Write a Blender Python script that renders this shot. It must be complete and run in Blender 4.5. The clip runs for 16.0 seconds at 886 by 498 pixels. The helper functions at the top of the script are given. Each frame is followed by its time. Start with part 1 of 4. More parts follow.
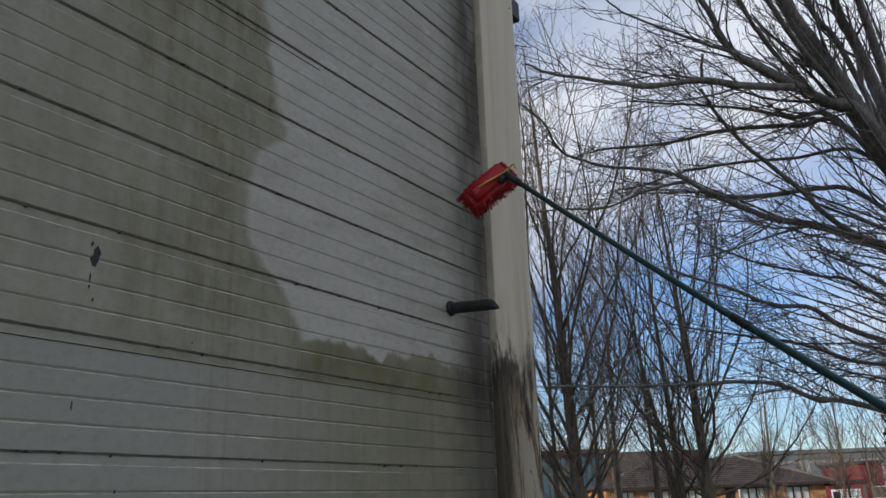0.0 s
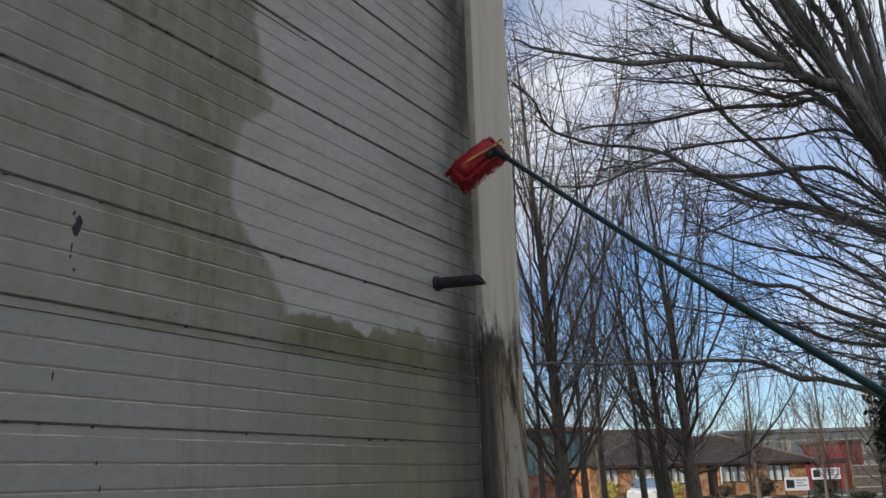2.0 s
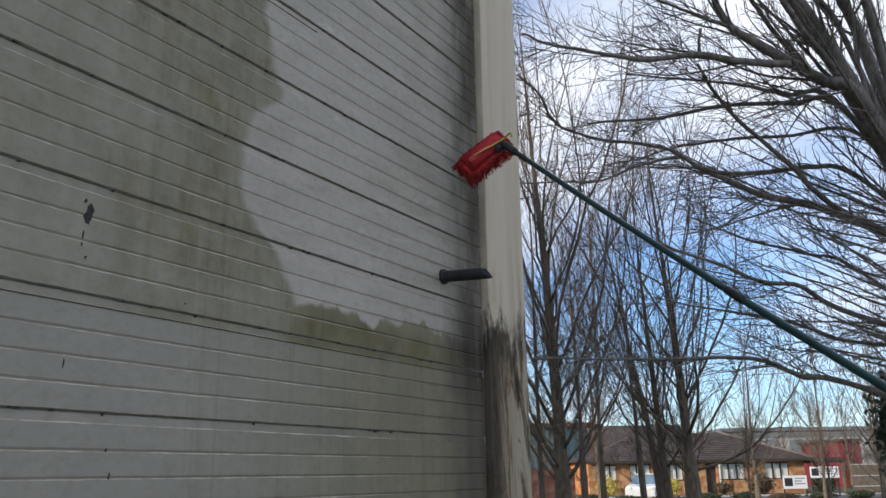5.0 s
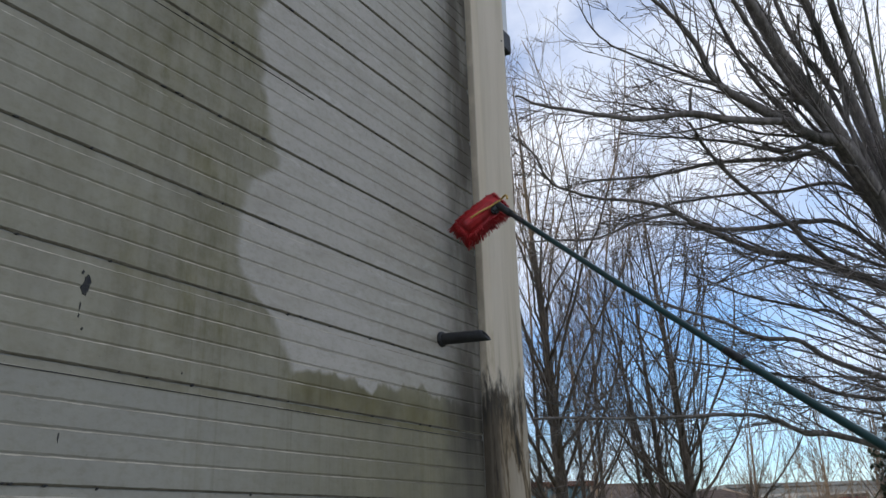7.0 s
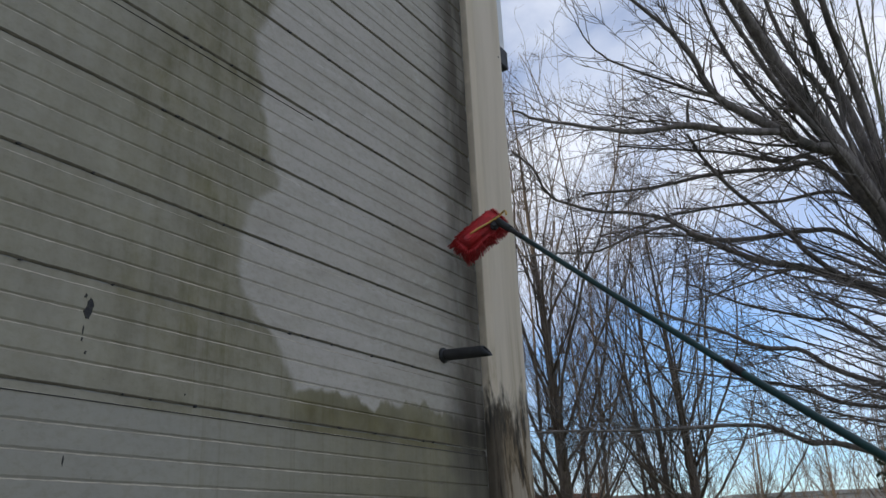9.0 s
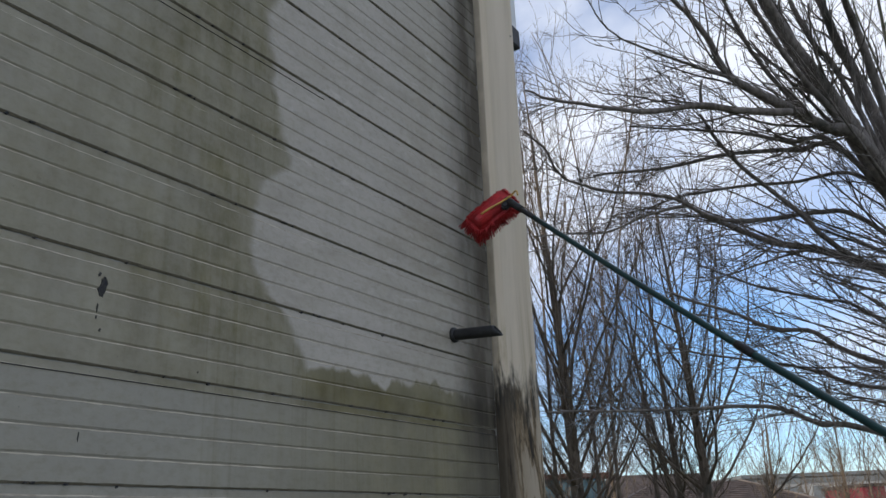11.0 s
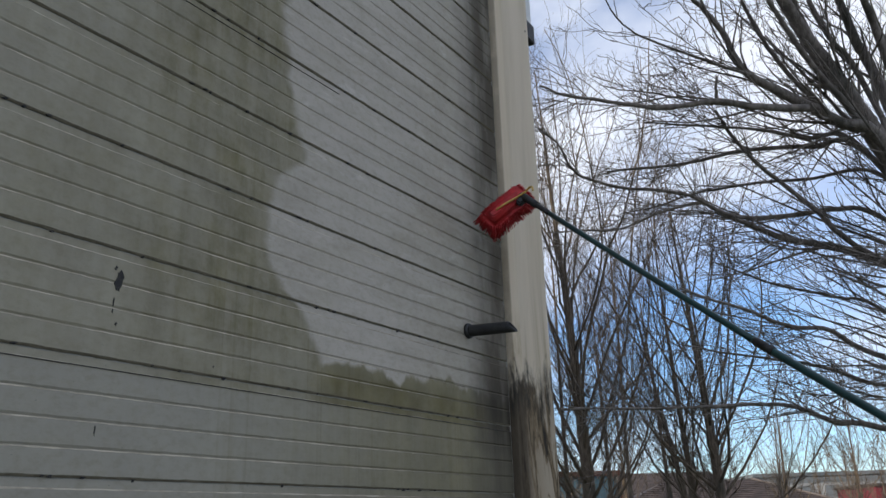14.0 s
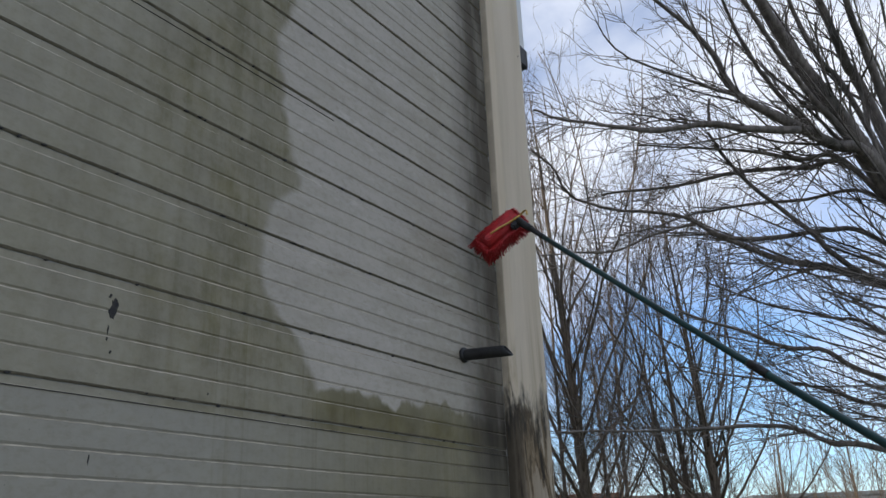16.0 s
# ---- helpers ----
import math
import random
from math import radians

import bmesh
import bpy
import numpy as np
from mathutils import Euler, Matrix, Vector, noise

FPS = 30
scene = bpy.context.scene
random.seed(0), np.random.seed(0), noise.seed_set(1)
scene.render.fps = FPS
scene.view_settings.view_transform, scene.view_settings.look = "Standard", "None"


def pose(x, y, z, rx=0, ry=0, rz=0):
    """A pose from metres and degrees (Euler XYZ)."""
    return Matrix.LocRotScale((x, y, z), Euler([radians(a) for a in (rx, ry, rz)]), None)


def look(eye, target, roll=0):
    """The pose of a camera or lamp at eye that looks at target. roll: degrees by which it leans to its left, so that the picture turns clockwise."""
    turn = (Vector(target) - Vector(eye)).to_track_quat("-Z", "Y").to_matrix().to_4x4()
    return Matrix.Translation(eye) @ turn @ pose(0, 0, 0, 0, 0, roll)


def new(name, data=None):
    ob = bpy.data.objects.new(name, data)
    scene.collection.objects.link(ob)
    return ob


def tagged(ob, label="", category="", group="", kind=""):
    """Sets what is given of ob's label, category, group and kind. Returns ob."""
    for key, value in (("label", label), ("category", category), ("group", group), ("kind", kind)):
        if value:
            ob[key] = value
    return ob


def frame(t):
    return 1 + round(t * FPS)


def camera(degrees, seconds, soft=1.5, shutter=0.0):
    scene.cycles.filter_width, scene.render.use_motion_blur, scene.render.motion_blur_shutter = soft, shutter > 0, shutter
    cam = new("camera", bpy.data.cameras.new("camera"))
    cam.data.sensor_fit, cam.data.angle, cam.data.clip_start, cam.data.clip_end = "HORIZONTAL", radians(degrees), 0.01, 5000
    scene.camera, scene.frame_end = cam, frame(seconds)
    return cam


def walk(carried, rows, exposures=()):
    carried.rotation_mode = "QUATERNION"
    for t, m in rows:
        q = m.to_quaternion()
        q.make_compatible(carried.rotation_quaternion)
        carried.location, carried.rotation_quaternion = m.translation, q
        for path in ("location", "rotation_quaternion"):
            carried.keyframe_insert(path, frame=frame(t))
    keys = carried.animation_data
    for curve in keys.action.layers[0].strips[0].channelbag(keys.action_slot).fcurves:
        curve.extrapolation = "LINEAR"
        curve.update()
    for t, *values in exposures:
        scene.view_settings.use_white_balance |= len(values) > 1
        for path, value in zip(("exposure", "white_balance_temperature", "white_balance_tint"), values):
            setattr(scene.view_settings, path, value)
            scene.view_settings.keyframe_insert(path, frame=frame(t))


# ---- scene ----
cam = camera(55.0, 16.0)
PATH = [
    (0, (-0.545, -1.931, 1.504), (1.083, -0.925, 2.084), -2.0),
    (0.5, (-0.535, -1.928, 1.497), (1.103, -0.925, 2.053), -2.2),
    (1, (-0.525, -1.928, 1.496), (1.126, -0.932, 2.029), -2.1),
    (1.5, (-0.526, -1.928, 1.496), (1.128, -0.935, 2.023), -2.0),
    (2, (-0.527, -1.921, 1.495), (1.128, -0.932, 2.025), -1.7),
    (2.5, (-0.533, -1.914, 1.493), (1.124, -0.924, 2.018), -1.5),
    (3, (-0.534, -1.909, 1.49), (1.124, -0.917, 2.006), -1.4),
    (3.5, (-0.543, -1.913, 1.489), (1.117, -0.923, 2.004), -1.3),
    (4, (-0.546, -1.907, 1.49), (1.113, -0.914, 2.0), -1.0),
    (6.5, (-0.534, -1.901, 1.499), (1.11, -0.917, 2.072), -1.5),
    (7, (-0.549, -1.909, 1.514), (1.079, -0.942, 2.158), -1.8),
    (7.5, (-0.557, -1.911, 1.521), (1.064, -0.956, 2.199), -2.1),
    (8, (-0.56, -1.916, 1.528), (1.059, -0.964, 2.216), -2.4),
    (8.5, (-0.561, -1.922, 1.523), (1.054, -0.966, 2.213), -2.7),
    (9, (-0.565, -1.928, 1.519), (1.052, -0.964, 2.193), -2.7),
    (11.3, (-0.571, -1.928, 1.517), (1.044, -0.931, 2.147), -2.2),
    (11.5, (-0.574, -1.919, 1.516), (1.035, -0.919, 2.156), -2.2),
    (12, (-0.569, -1.909, 1.519), (1.034, -0.901, 2.161), -2.0),
    (12.5, (-0.563, -1.902, 1.517), (1.044, -0.892, 2.148), -2.1),
    (13, (-0.562, -1.902, 1.515), (1.045, -0.884, 2.131), -1.9),
    (13.5, (-0.562, -1.9, 1.514), (1.044, -0.881, 2.131), -1.8),
    (14, (-0.564, -1.906, 1.517), (1.04, -0.888, 2.142), -1.8),
    (14.5, (-0.56, -1.908, 1.513), (1.041, -0.885, 2.14), -1.9),
    (15, (-0.555, -1.904, 1.518), (1.039, -0.88, 2.156), -2.0),
    (15.5, (-0.561, -1.913, 1.52), (1.03, -0.897, 2.181), -2.2),
    (16, (-0.57, -1.919, 1.523), (1.026, -0.918, 2.197), -2.3),
]
LIGHT = [(0, -0.26), (1.5, -0.24), (2.2, -0.16), (3.0, 0.11), (4.0, 0.18), (6.5, 0.18), (7.5, 0.14), (8.5, -0.04), (9.0, -0.04), (11.5, 0.06), (16.0, 0.06)]
walk(cam, [(t, look(eye, target, roll)) for t, eye, target, roll in PATH], LIGHT)

# ---------- world, sun, exposure ----------
SUN_TO = Vector((-0.80, 0.52, 0.30)).normalized()
elev = math.asin(SUN_TO.z)
azim = math.atan2(SUN_TO.x, SUN_TO.y)

world = bpy.data.worlds.new("sky_world")
scene.world = world
world.use_nodes = True
wt = world.node_tree
wt.nodes.clear()
w_out = wt.nodes.new("ShaderNodeOutputWorld")
w_bg = wt.nodes.new("ShaderNodeBackground")
w_sky = wt.nodes.new("ShaderNodeTexSky")
w_sky.sky_type = "NISHITA"
w_sky.sun_disc = False
w_sky.sun_elevation = elev
w_sky.sun_rotation = azim
w_sky.air_density, w_sky.dust_density, w_sky.ozone_density = 1.0, 0.25, 3.0
w_bg.inputs["Strength"].default_value = 0.12
w_co = wt.nodes.new("ShaderNodeTexCoord")
w_map = wt.nodes.new("ShaderNodeMapping")
w_map.inputs["Scale"].default_value = (1.0, 1.0, 2.0)
w_map.inputs["Location"].default_value = (0.35, 0.2, 0.1)
w_noise = wt.nodes.new("ShaderNodeTexNoise")
w_noise.inputs["Scale"].default_value = 3.4
w_noise.inputs["Detail"].default_value = 7.0
w_noise.inputs["Roughness"].default_value = 0.55
w_noise.inputs["Distortion"].default_value = 0.4
# cloud cover over a slightly slanting height: hazy horizon, clear belt, a high bank, broken above
w_slant = wt.nodes.new("ShaderNodeVectorMath")
w_slant.operation = "DOT_PRODUCT"
w_slant.inputs[1].default_value = (0.0, 0.35, 1.0)
w_cover = wt.nodes.new("ShaderNodeValToRGB")
COVER = [(0.0, 0.62), (0.06, 0.58), (0.14, 0.42), (0.27, 0.26), (0.36, 0.40), (0.45, 0.80), (0.55, 0.82), (0.64, 0.24), (0.80, 0.42), (1.0, 0.50)]
while len(w_cover.color_ramp.elements) < len(COVER):
    w_cover.color_ramp.elements.new(0.5)
for e, (h, c) in zip(w_cover.color_ramp.elements, COVER):
    e.position, e.color = h, (c, c, c, 1)
w_sum = wt.nodes.new("ShaderNodeMath")
w_sum.operation = "MULTIPLY_ADD"
w_sum.inputs[1].default_value = 1.5
w_ramp = wt.nodes.new("ShaderNodeValToRGB")
w_ramp.color_ramp.elements[0].color = (0.06, 0.06, 0.06, 1)
w_half = wt.nodes.new("ShaderNodeMath")
w_half.operation = "MULTIPLY"
w_half.inputs[1].default_value = 0.5
w_ramp.color_ramp.elements[0].position = 0.43
w_ramp.color_ramp.elements[1].position = 0.78
w_mix = wt.nodes.new("ShaderNodeMix")
w_mix.data_type = "RGBA"
w_mix.inputs["B"].default_value = (7.6, 8.05, 9.1, 1)
wt.links.new(w_co.outputs["Generated"], w_map.inputs["Vector"])
wt.links.new(w_map.outputs["Vector"], w_noise.inputs["Vector"])
wt.links.new(w_co.outputs["Generated"], w_slant.inputs[0])
wt.links.new(w_slant.outputs["Value"], w_cover.inputs["Fac"])
wt.links.new(w_noise.outputs["Fac"], w_sum.inputs[0])
wt.links.new(w_cover.outputs["Color"], w_sum.inputs[2])
wt.links.new(w_sum.outputs[0], w_half.inputs[0])
wt.links.new(w_half.outputs[0], w_ramp.inputs["Fac"])
wt.links.new(w_ramp.outputs["Color"], w_mix.inputs["Factor"])
w_tint = wt.nodes.new("ShaderNodeMix")
w_tint.data_type, w_tint.blend_type = "RGBA", "MULTIPLY"
w_tint.inputs["Factor"].default_value = 1.0
w_tint.inputs["B"].default_value = (1.12, 1.31, 1.60, 1)
wt.links.new(w_sky.outputs["Color"], w_tint.inputs["A"])
wt.links.new(w_tint.outputs["Result"], w_mix.inputs["A"])
wt.links.new(w_mix.outputs["Result"], w_bg.inputs["Color"])
wt.links.new(w_bg.outputs["Background"], w_out.inputs["Surface"])

sun = new("sun", bpy.data.lights.new("sun", "SUN"))
sun.data.energy = 3.6
sun.data.angle = radians(0.5)
sun.data.color = (1.0, 0.88, 0.72)
sun.matrix_world = look(SUN_TO * 60, (0, 0, 0))


# ---------- materials ----------
class Nodes:
    """A short way to write a node material."""

    def __init__(self, name):
        self.m = bpy.data.materials.new(name)
        self.m.use_nodes = True
        self.t = self.m.node_tree
        self.b = self.t.nodes["Principled BSDF"]

    def put(self, socket, v):
        if isinstance(v, bpy.types.NodeSocket):
            self.t.links.new(v, socket)
        elif isinstance(v, tuple) and len(v) == 3 and socket.type == "RGBA":
            socket.default_value = (*v, 1)
        else:
            socket.default_value = v

    def pos(self):
        return self.t.nodes.new("ShaderNodeNewGeometry").outputs["Position"]

    def local(self):
        return self.t.nodes.new("ShaderNodeTexCoord").outputs["Object"]

    def xyz(self, v):
        n = self.t.nodes.new("ShaderNodeSeparateXYZ")
        self.put(n.inputs[0], v)
        return n.outputs["X"], n.outputs["Y"], n.outputs["Z"]

    def scaled(self, v, s):
        n = self.t.nodes.new("ShaderNodeMapping")
        self.put(n.inputs["Vector"], v)
        n.inputs["Scale"].default_value = s
        return n.outputs["Vector"]

    def noise(self, v, scale, detail=4.0, rough=0.55, warp=0.0):
        n = self.t.nodes.new("ShaderNodeTexNoise")
        self.put(n.inputs["Vector"], v)
        n.inputs["Scale"].default_value = scale
        n.inputs["Detail"].default_value = detail
        n.inputs["Roughness"].default_value = rough
        n.inputs["Distortion"].default_value = warp
        return n.outputs["Fac"]

    def math(self, op, a, b=0.0):
        n = self.t.nodes.new("ShaderNodeMath")
        n.operation = op
        self.put(n.inputs[0], a)
        self.put(n.inputs[1], b)
        return n.outputs[0]

    def step(self, v, lo, hi, a=0.0, b=1.0):
        n = self.t.nodes.new("ShaderNodeMapRange")
        n.interpolation_type = "SMOOTHSTEP"
        self.put(n.inputs["Value"], v)
        n.inputs["From Min"].default_value = lo
        n.inputs["From Max"].default_value = hi
        n.inputs["To Min"].default_value = a
        n.inputs["To Max"].default_value = b
        return n.outputs["Result"]

    def lin(self, v, lo, hi):
        n = self.t.nodes.new("ShaderNodeMapRange")
        self.put(n.inputs["Value"], v)
        n.inputs["From Min"].default_value = lo
        n.inputs["From Max"].default_value = hi
        return n.outputs["Result"]

    def curve(self, v, stops):
        n = self.t.nodes.new("ShaderNodeValToRGB")
        r = n.color_ramp
        while len(r.elements) < len(stops):
            r.elements.new(0.5)
        for e, (p, c) in zip(r.elements, stops):
            e.position = p
            e.color = (c, c, c, 1)
        self.put(n.inputs["Fac"], v)
        return n.outputs["Color"]

    def mix(self, f, a, b):
        n = self.t.nodes.new("ShaderNodeMix")
        n.data_type = "RGBA"
        self.put(n.inputs["Factor"], f)
        self.put(n.inputs["A"], a)
        self.put(n.inputs["B"], b)
        return n.outputs["Result"]

    def bump(self, h, strength=0.3, dist=0.002):
        n = self.t.nodes.new("ShaderNodeBump")
        n.inputs["Strength"].default_value = strength
        n.inputs["Distance"].default_value = dist
        self.put(n.inputs["Height"], h)
        self.t.links.new(n.outputs["Normal"], self.b.inputs["Normal"])

    def end(self, colour, rough=0.6, metal=0.0, spec=0.5):
        self.put(self.b.inputs["Base Color"], colour)
        self.put(self.b.inputs["Roughness"], rough)
        self.b.inputs["Metallic"].default_value = metal
        self.b.inputs["Specular IOR Level"].default_value = spec
        return self.m


def grained(name, a, b, scale, rough=0.7, bump=0.3, dist=0.003, metal=0.0, second=None):
    """Two colours mixed by coarse and fine noise."""
    n = Nodes(name)
    p = n.local()
    coarse = n.noise(p, scale, 5.0)
    fine = n.noise(p, scale * 9, 3.0)
    f = n.math("ADD", n.math("MULTIPLY", coarse, 0.7), n.math("MULTIPLY", fine, 0.3))
    c = n.mix(n.step(f, 0.35, 0.65), a, b)
    if second:
        c = n.mix(n.step(n.noise(p, scale * 0.3, 4.0), 0.5, 0.7), c, second)
    n.bump(fine, bump, dist)
    return n.end(c, rough, metal)


def cladding():
    """White-grey metal cladding with algae, a washed area, rain streaks and corner grime."""
    n = Nodes("weathered_cladding")
    p = n.pos()
    x, y, z = n.xyz(p)
    wob = n.noise(p, 9.0, 4.0)
    fine = n.noise(p, 60.0, 3.0)
    jit = n.math("MULTIPLY", n.math("SUBTRACT", wob, 0.5), 0.10)
    jit2 = n.math("MULTIPLY", n.math("SUBTRACT", n.noise(n.scaled(p, (11, 1, 7)), 1.0, 2.5, 0.5, 0.9), 0.5), 0.10)
    # the washed area: its edge along the wall for each height, and its lower edge
    side = [(2.04, 1.657), (2.08, 1.627), (2.15, 1.568), (2.24, 1.522), (2.29, 1.425), (2.375, 1.364), (2.445, 1.34),
            (2.545, 1.347), (2.677, 1.379), (2.74, 1.46), (2.77, 1.513), (2.82, 1.525), (2.885, 1.479), (2.97, 1.469),
            (3.06, 1.43), (3.15, 1.427), (3.35, 1.389), (3.45, 1.45), (3.55, 1.488), (3.8, 1.46)]
    foot = [(1.657, 2.052), (1.778, 2.076), (1.99, 2.09), (2.047, 2.052), (2.102, 2.037), (2.139, 2.076), (2.236, 2.066),
            (2.36, 2.106), (2.468, 2.105), (2.535, 2.082), (2.726, 2.081), (2.9, 2.05)]
    xb = n.curve(n.lin(z, 2.0, 4.0), [((a - 2.0) / 2.0, (b - 1.2) / 0.6) for a, b in side])
    xb = n.math("MULTIPLY_ADD", xb, 0.6)
    xb.node.inputs[2].default_value = 1.2
    zb = n.curve(n.lin(x, 1.6, 3.0), [((a - 1.6) / 1.4, (b - 2.0) / 0.15) for a, b in foot])
    zb = n.math("MULTIPLY_ADD", zb, 0.15)
    zb.node.inputs[2].default_value = 2.0
    in_x = n.step(n.math("ADD", n.math("SUBTRACT", x, xb), n.math("MULTIPLY", jit, 0.9)), -0.014, 0.040)
    in_z = n.step(n.math("ADD", n.math("SUBTRACT", z, zb), jit2), -0.008, 0.018)
    clean = n.math("MULTIPLY", in_x, in_z)
    # algae film, with runs of rain
    runs = n.noise(n.scaled(p, (16, 1, 0.7)), 1.0, 5.0, 0.6)
    runs_b = n.noise(n.scaled(p, (15, 1, 0.55)), 1.0, 6.0, 0.62, 0.35)
    blot = n.noise(p, 2.3, 5.0)
    film = n.math("ADD", n.math("MULTIPLY", n.step(runs, 0.3, 0.7), 0.45), n.math("MULTIPLY", n.step(blot, 0.3, 0.7), 0.55))
    up = n.step(z, 1.925, 1.937)
    along = n.step(n.math("ADD", x, n.math("MULTIPLY", n.math("SUBTRACT", blot, 0.5), 0.9)), 0.35, 1.45, 0.34, 1.0)
    band = n.math("MULTIPLY", n.step(x, 1.35, 1.75), n.step(z, 2.0, 2.25, 1.0, 0.0))
    dirt_up = n.math("MULTIPLY", n.math("MULTIPLY_ADD", film, 0.55), along)
    dirt_up.node.inputs[0].links[0].from_node.inputs[2].default_value = 0.36
    blotch = n.step(n.noise(n.scaled(p, (1.6, 1, 1)), 11.0, 6.0, 0.68), 0.34, 0.70, 0.70, 1.10)
    dirt_up = n.math("MAXIMUM", n.math("MULTIPLY", dirt_up, blotch), n.math("MULTIPLY", band, n.step(n.noise(p, 6.0, 5.0, 0.6), 0.3, 0.65, 0.70, 0.92)))
    low = n.math("ADD", n.step(x, 0.9, 2.5, 0.10, 0.60), n.math("MULTIPLY", n.math("MULTIPLY", n.step(runs_b, 0.40, 0.8), n.step(x, 1.0, 1.4)), 0.16))
    # thin dark runs where water has come down
    thin_runs = n.math("MULTIPLY", n.step(n.noise(n.scaled(p, (30, 1, 0.22)), 1.0, 4.0, 0.6), 0.52, 0.68), n.math("MULTIPLY", n.step(x, 1.02, 1.2), n.step(x, 1.65, 2.1, 1.0, 0.35)))
    low = n.math("ADD", low, n.math("MULTIPLY", thin_runs, 0.17))
    dirt_up = n.math("ADD", dirt_up, n.math("MULTIPLY", n.math("MULTIPLY", thin_runs, n.step(z, 2.2, 2.5, 1.0, 0.0)), 0.14))
    mixup = n.math("ADD", n.math("MULTIPLY", dirt_up, up), n.math("MULTIPLY", low, n.math("SUBTRACT", 1.0, up)))
    left_over = n.math("ADD", n.math("MULTIPLY", n.step(n.noise(n.scaled(p, (2, 1, 6)), 1.6, 6.0, 0.6, 0.5), 0.38, 0.72), 0.22), n.step(x, 1.9, 2.8, 0.0, 0.22))
    dirt = n.math("ADD", n.math("MULTIPLY", mixup, n.math("SUBTRACT", 1.0, clean)), n.math("MULTIPLY", left_over, clean))
    base = n.mix(n.step(n.noise(p, 5.0, 5.0), 0.3, 0.7), (0.345, 0.316, 0.250), (0.392, 0.361, 0.280))
    base = n.mix(n.math("MULTIPLY", n.math("SUBTRACT", 1.0, up), n.step(x, 1.0, 2.3, 0.55, 0.1)), base, (0.335, 0.318, 0.278))
    base = n.mix(n.math("MULTIPLY", clean, 0.7), base, (0.500, 0.447, 0.386))
    algae = n.mix(n.step(n.noise(p, 7.0, 5.0), 0.35, 0.7), (0.112, 0.094, 0.036), (0.171, 0.146, 0.062))
    soap = n.step(n.noise(n.scaled(p, (5, 1, 16)), 1.0, 6.0, 0.65, 0.8), 0.56, 0.74)
    base = n.mix(n.math("MULTIPLY", n.math("MULTIPLY", soap, clean), 0.55), base, (0.63, 0.59, 0.53))
    mott = n.noise(n.scaled(p, (1, 1, 1.6)), 26.0, 5.0, 0.7)
    base = n.mix(n.step(mott, 0.42, 0.72, 0.0, 0.22), base, algae)
    c = n.mix(dirt, base, algae)
    # grime in the corner by the trim
    low_corner = n.math("MULTIPLY", n.math("MULTIPLY", n.step(n.math("ADD", x, n.math("MULTIPLY", jit, 2.0)), 2.50, 2.92), n.step(runs, 0.3, 0.6, 0.5, 1.0)), n.math("MULTIPLY", n.step(n.math("ADD", z, jit2), 2.0, 2.32, 0.9, 0.0), n.step(z, 1.72, 1.96, 0.55, 1.0)))
    g = n.math("MULTIPLY", n.step(n.math("ADD", x, n.math("MULTIPLY", jit, 1.4)), 2.56, 2.87), n.step(n.noise(n.scaled(p, (8, 1, 2.5)), 1.0, 4.0), 0.25, 0.6, 0.55, 1.0))
    g = n.math("MULTIPLY", g, n.step(n.math("ADD", z, jit2), 1.80, 2.05, 0.62, 0.95))
    c = n.mix(g, c, (0.080, 0.068, 0.052))
    c = n.mix(low_corner, c, (0.040, 0.034, 0.025))
    # specks
    sp = n.step(n.noise(p, 95.0, 2.0), 0.72, 0.76)
    c = n.mix(n.math("MULTIPLY", sp, 0.5), c, (0.06, 0.06, 0.055))
    n.bump(n.math("ADD", fine, n.math("MULTIPLY", wob, 0.6)), 0.25, 0.0012)
    return n.end(c, n.math("MAXIMUM", n.step(dirt, 0.0, 1.0, 0.42, 0.65), n.math("MAXIMUM", n.math("MULTIPLY", g, 0.95), low_corner)), 0.0, 0.15)


